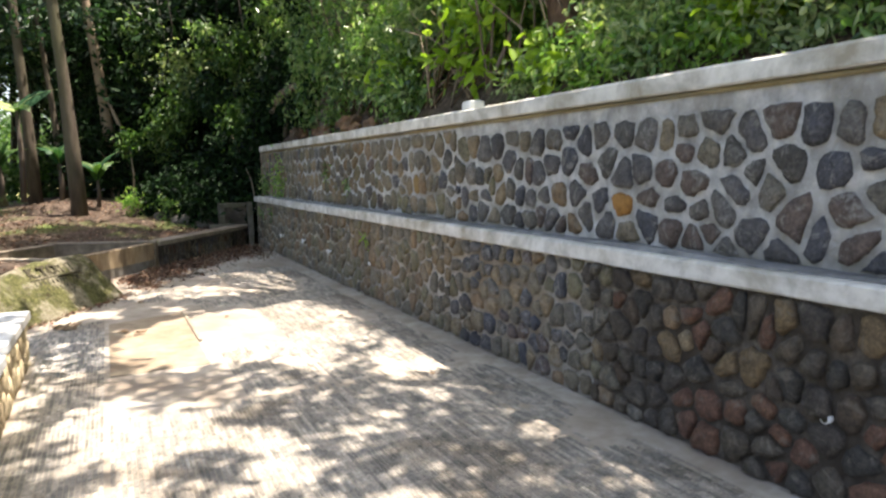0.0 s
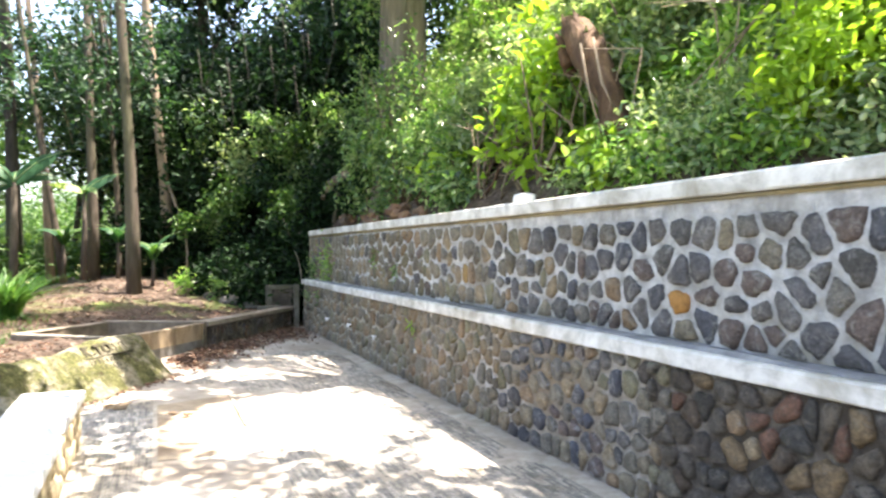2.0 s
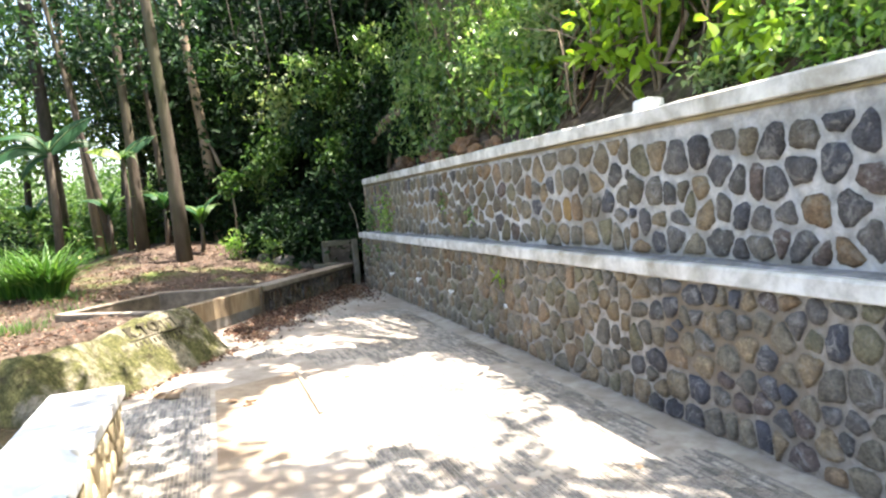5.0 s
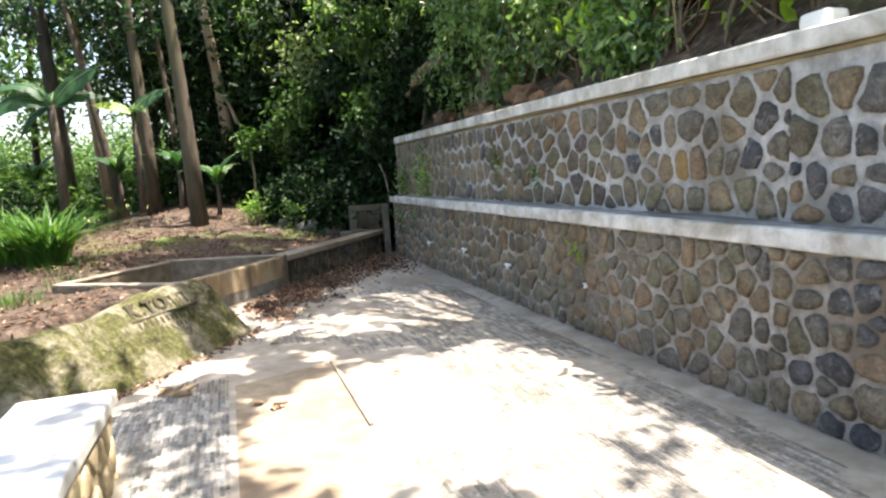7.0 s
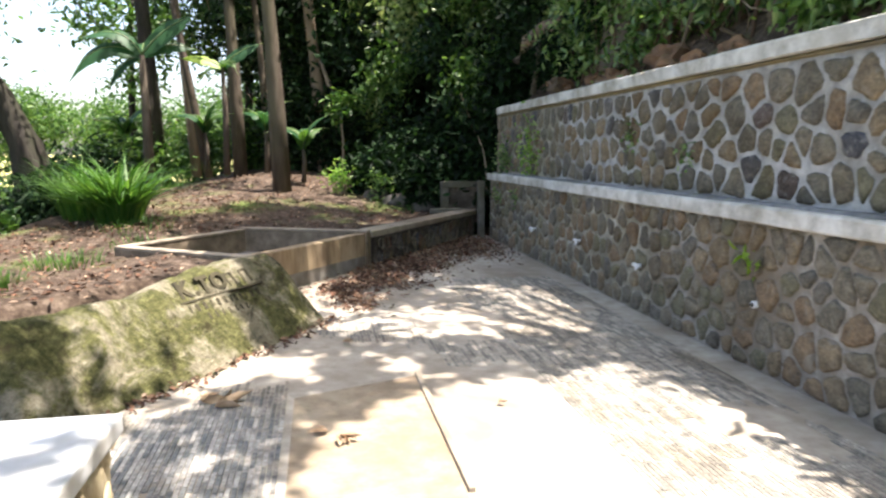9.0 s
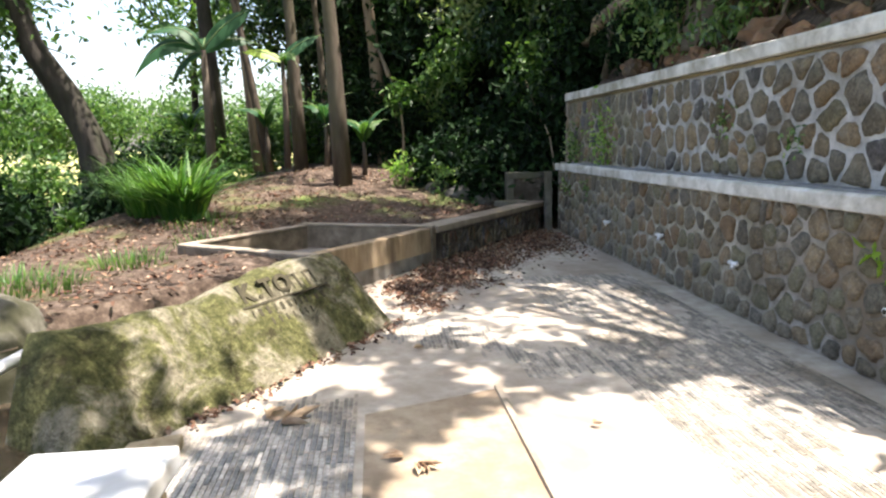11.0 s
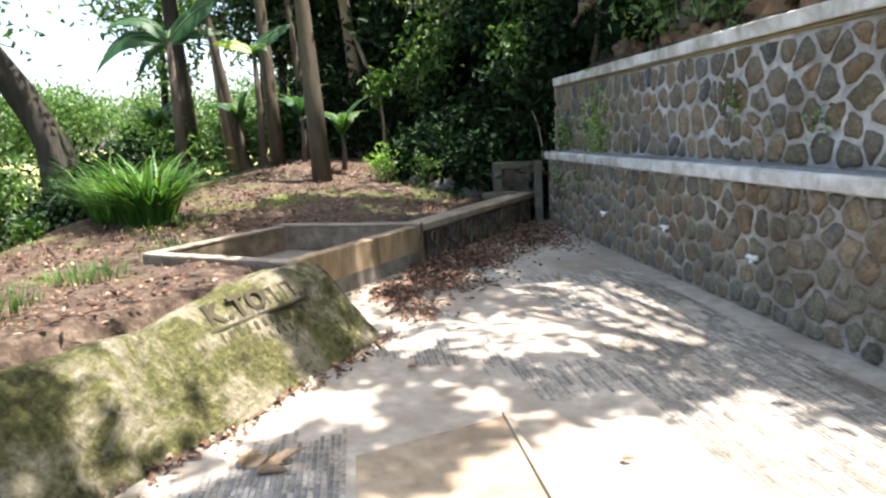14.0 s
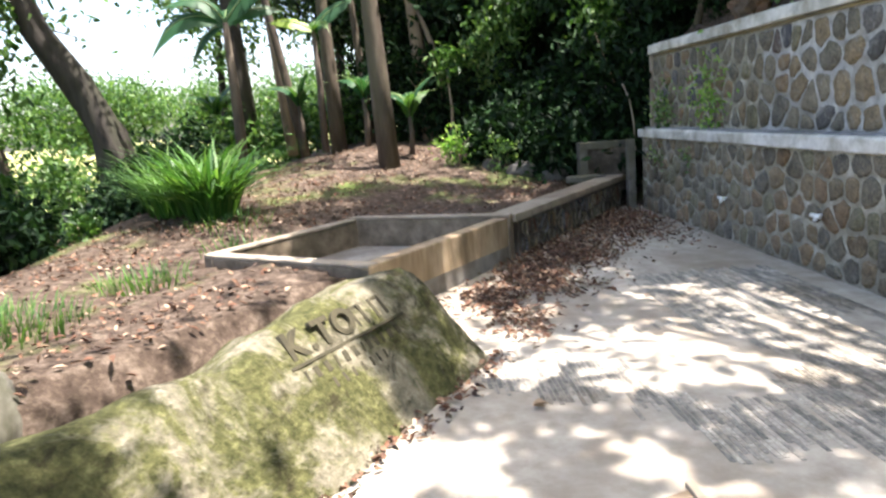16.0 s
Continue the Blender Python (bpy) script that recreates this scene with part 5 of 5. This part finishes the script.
# ---- outlets in the wall ----
def outlet(y, z, kind):
    tap = thing("wall_outlet", (LOW_X, y, z), "short white plastic water outlet in the stone wall" if kind else "open grey pipe end set in the stone wall", "tap", "wall outlets")
    if kind:
        part("pipe", tubes("pipe", [([(0.05, 0, 0), (-0.05, 0, 0), (-0.1, 0, -0.005)], [0.02, 0.02, 0.02])], M_PIPE, 12, 0), tap)
        part("tee", tubes("tee", [([(-0.085, -0.075, 0.002), (-0.085, 0, 0), (-0.085, 0.075, 0.002)], [0.026, 0.024, 0.026])], M_PIPE, 12, 0), tap)
        part("nozzle", tubes("nozzle", [([(-0.085, 0.0, 0.0), (-0.09, 0.0, -0.045), (-0.1, 0, -0.065)], [0.02, 0.02, 0.022])], M_PIPE, 12, 0), tap)
    else:
        part("pipe", tubes("pipe", [([(0.05, 0, 0), (-0.045, 0, 0)], [0.034, 0.034])], M_PIPE, 14, 0), tap)
        # Dark plug in place of a shaded opening.
        part("bore", tubes("bore", [([(0.0, 0, 0), (-0.048, 0, 0)], [0.022, 0.022])], M_RECESS_SHADE, 12, 0), tap)
    return tap


for y, z, k in ((8.64, 0.41, 1), (7.12, 0.455, 1), (5.75, 0.42, 1), (4.22, 0.42, 0), (-1.62, 0.42, 0)):
    outlet(y, z, k).scale = (0.75, 0.7, 0.7)
block = new("white_block", prism([(0.26, 2.02), (0.42, 2.02), (0.42, 2.22), (0.26, 2.22)], 2.085, 2.195, M_PIPE, 0.04, "white_block", 0.01))
tagged(block, "white painted block sitting on the coping", "block")


def wall_plant(x, y, z, s, n, m, leaf, label):
    c = RNG.normal(size=(n, 3)) * np.array([0.25, 1, 1]) * s * 0.5 + np.array([-abs(s) * 0.25, 0, 0])
    ob = new("wall_plant", leaf_mesh("wall_plant", c, leaf, leaf * 0.45, m, RNG, 0.3))
    ob.location = (x, y, z)
    tagged(ob, label, "plant", "wall plants", "stuff")


wall_plant(LOW_X, 4.31, 0.70, 0.07, 16, M_LEAF_LIME, 0.085, "bright green seedling rooted in the wall joint")
wall_plant(UP_X, 9.2, 1.4, 0.42, 260, M_LEAF_BRIGHT, 0.06, "green fern tuft growing from the stone wall")
wall_plant(UP_X, 10.5, 1.28, 0.34, 220, M_LEAF_MID, 0.06, "green fern tuft growing from the stone wall")
wall_plant(UP_X, 6.3, 1.55, 0.16, 50, M_LEAF_MID, 0.05, "small green fern in the stone wall")
wall_plant(UP_X, 5.35, 1.4, 0.14, 40, M_LEAF_MID, 0.05, "small green fern in the stone wall")
wall_plant(LOW_X, 10.4, 0.75, 0.2, 60, M_LEAF_MID, 0.05, "small green fern low in the wall")
wall_plant(LOW_X, 9.5, 0.8, 0.16, 40, M_LEAF_MID, 0.05, "small green fern low in the wall")
wall_plant(0.0, 11.25, 0.6, 0.22, 80, M_LEAF_DEEP_SHADE, 0.07, "creeper over the corner post")

# ---- dead leaves and litter ----
def litter(name, spots, size, label, lift=0.012, on=None):
    pts = []
    for x, y, rx, ry, n in spots:
        for _ in range(n):
            px, py = x + RNG.normal() * rx, y + RNG.normal() * ry
            pz = on(px, py) if on else 0.0
            pts.append((px, py, pz + lift + 0.012 * RNG.random()))
    me = leaf_mesh(name, pts, size, size * 0.5, M_DRY, RNG, 0.0, 1.6, aim=RNG.normal(size=(len(pts), 3)) * np.array([1, 1, 0.1]), spread=0.5)
    return tagged(new(name, me), label, "leaf litter", kind="stuff")


spots = [(-0.55, 10.5, 0.3, 0.35, 1500), (-0.75, 9.7, 0.35, 0.4, 1500), (-1.5, 8.9, 0.3, 0.3, 1200), (-0.3, 9.3, 0.15, 0.5, 120), (-2.05, 7.85, 0.16, 0.32, 1500), (-2.45, 7.2, 0.14, 0.25, 650), (-1.6, 8.45, 0.22, 0.25, 1100), (-2.35, 6.55, 0.12, 0.2, 240), (-1.85, 7.4, 0.2, 0.25, 160)]
litter("leaf_litter", spots, 0.05, "fallen brown leaves drifted into the yard corner")
edge = [(-2.62 - 0.545 * t * 0.9, 5.95 - 0.838 * t * 0.9, 0.06, 0.06, 26) for t in np.linspace(0, 2.3, 14)]
litter("leaf_litter", edge, 0.045, "brown leaf crumbs along the foot of the boulder")
bank = [(RNG.uniform(-6.2, -0.8), RNG.uniform(6.0, 14.0), 0.35, 0.35, 90) for _ in range(70)]
bank = [(x, y, a, b, n) for x, y, a, b, n in bank if min((x + 3.37) * -0.79 + (y - 6.9) * 0.61, 9) > 0.5 and inside(BASIN, x, y) < -0.3]
litter("leaf_litter", bank + [(-4.7, 5.7, 0.3, 0.35, 170), (-4.9, 6.6, 0.4, 0.4, 130), (-4.2, 6.5, 0.3, 0.3, 110), (-0.8, 14.2, 0.4, 0.5, 200)], 0.05, "dry brown leaves scattered over the earth bank", 0.015, height)
for x, y, s, turn in ((-3.28, 4.12, 0.14, 40), (-2.62, 3.62, 0.08, -60), (-2.55, 5.25, 0.05, 10), (-3.36, 4.2, 0.1, 65), (-2.68, 3.68, 0.07, 160), (-1.75, 3.9, 0.035, 0), (-0.7, 1.0, 0.03, 0)):
    v = leaf_mesh("curled_leaf", [(0.0, 0.0, 0.02)] * 7, s * 1.3, s * 0.42, M_TANLEAF, RNG, -0.1, 0.6, aim=np.array([[math.cos(a), math.sin(a), 0.06] for a in np.linspace(-0.5, 0.5, 7)]) * 5)
    ob = new("dead_leaf", v)
    ob.matrix_basis = pose(x, y, 0.004, 0, 0, turn)
    tagged(ob, "curled dry brown leaf lying on the paving", "leaf", "dead leaves")
M_BLEACH = mottled("bleached_leaf", [(0.42, 0.39, 0.33), (0.6, 0.57, 0.5)], 14)
frond = new("dead_frond", leaf_mesh("dead_frond", [(0.03 * k, 0.01 * (k % 3), 0.03 + 0.006 * k) for k in range(9)], 0.17, 0.06, M_BLEACH, RNG, -0.1, 1.8, aim=np.array([[0.5, 1, 0.15]] * 9) * 4))
frond.matrix_basis = pose(-4.5, 5.45, max(height(-4.5, 5.45), height(-4.35, 5.55)) + 0.02, 0, 0, 20)
tagged(frond, "bleached dry palm frond on the bank", "leaf")

# ---- slate strips laid in the yard, and stones of the walls, piece by piece ----
def strip_mesh(w, l, h=0.006):
    a, b, c = w / 2, l / 2, 0.0015
    v = [(-a, -b, -0.004), (a, -b, -0.004), (a, b, -0.004), (-a, b, -0.004), (-a + c, -b + c, h), (a - c, -b + c, h), (a - c, b - c, h), (-a + c, b - c, h)]
    return v, [(4, 5, 6, 7), (0, 1, 5, 4), (1, 2, 6, 5), (2, 3, 7, 6), (3, 0, 4, 7)]


SV, SF = strip_mesh(0.0235, 0.15)
STRIP = mesh_of("strip", SV, SF, M_TILE)
srng = random.Random(11)
rest_v, rest_f, near_strips = [], [], []


def pave(x0, x1, y0, y1, keep=1.0, turn=0.0, cx=0.0, cy=0.0):
    nx = int((x1 - x0) / 0.026)
    for i in range(nx):
        x = x0 + (i + 0.5) * 0.026
        y = y0 - srng.random() * 0.154
        while y < y1:
            if y > y0 - 0.02 and y + 0.154 < y1 + 0.02:
                wear = noise.noise(Vector((x * 1.1, y * 1.1, 2.0))) + 0.4 * noise.noise(Vector((x * 4, y * 4, 6.0)))
                if wear < keep:
                    near_strips.append((x, y + 0.077, srng.uniform(-0.001, 0.001)))
            y += 0.154


pave(-3.42, -2.89, -6, 4.55, 0.75)
pave(-2.87, -0.12, -6.5, 1.2, 0.38)
pave(-1.35, -0.18, 1.2, 7.6, 0.4)
pave(-2.0, -1.35, 1.2, 2.6, 0.2)
pave(-2.88, -1.35, 4.6, 6.4, -0.08)
pave(-3.76, -3.42, 3.12, 4.2, 0.9)
near_strips.sort(key=lambda s: (s[0] + 3.1) ** 2 * 2 + (s[1] - 3.4) ** 2)
for k, (x, y, z) in enumerate(near_strips):
    if k < 300:
        ob = new("strip", STRIP)
        ob.location = (x, y, z)
        ob.parent = floor
    else:
        o = len(rest_v)
        rest_v += [(x + a, y + b, z + min(c, 0.0025)) for a, b, c in SV]
        rest_f += [tuple(q + o for q in g) for g in SF]
far_strips = new("far_strips", mesh_of("far_strips", rest_v, rest_f, M_TILE_ISLAND))
far_strips.parent = floor
tagged(far_strips, kind="stuff")
patch = new("patch_slab", prism([(-2.86, 2.2), (-2.12, 2.2), (-2.12, 4.48), (-2.86, 4.22)], -0.02, 0.004, M_SLAB, 0.002, "patch_slab"))
patch.parent = floor
edge_strip = new("slab_edge", prism([(-2.115, 3.0), (-2.085, 3.0), (-2.095, 4.52), (-2.13, 4.5)], -0.02, 0.022, M_RIM, 0.006, "slab_edge", 0.004))
edge_strip.parent = floor

wrng = random.Random(3)
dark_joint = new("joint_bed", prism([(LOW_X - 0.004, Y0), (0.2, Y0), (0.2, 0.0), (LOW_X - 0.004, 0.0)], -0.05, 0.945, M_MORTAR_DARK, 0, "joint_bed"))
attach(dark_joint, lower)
# Yellower, mostly darker mortar bed from y0 to the wall's far end.
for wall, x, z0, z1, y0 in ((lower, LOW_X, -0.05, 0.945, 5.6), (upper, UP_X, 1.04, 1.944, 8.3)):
    attach(new("far_joint_bed", prism([(x - 0.004, y0), (x + 0.12, y0), (x + 0.12, Y1 - 0.04), (x - 0.004, Y1 - 0.04)], z0, z1, M_MORTAR_FAR, 0, "far_joint_bed")), wall)
lay_stones(lower, LOW_X - 0.004, [(Y0, 0.0, 0.0, 0.94, 0.16, 0.012, 0.042), (0.0, 2.2, 0.0, 0.94, 0.165, 0.018, 0.028), (2.2, 6.5, 0.0, 0.94, 0.175, 0.016, 0.022), (6.5, Y1 - 0.05, 0.0, 0.94, 0.175, 0.016, 0.018)], pick_lower, 2.0, 300, wrng, M_LOWER_ISLAND)
lay_stones(upper, UP_X, [(Y0, 2.2, 1.07, 1.86, 0.185, 0.024, 0.03), (2.2, 6.5, 1.07, 1.93, 0.2, 0.02, 0.024), (6.5, Y1 - 0.05, 1.07, 1.94, 0.21, 0.022, 0.018)], pick_upper, 2.5, 300, wrng, M_EARTHY_ISLAND)
for (cy, cz), poly in cells(-4.0, 2.42, 0.0, 0.36, 0.2, 0.03, wrng):
    v, f = stone_shape(poly, 0.014, wrng)
    ob = new("stone", mesh_of("stone", [(-x, y, z) for x, y, z in v], [tuple(reversed(g)) for g in f], M_BENCH_SIDE, True))
    ob.location = (0.2, cy, cz)
    ob.parent = bench_core
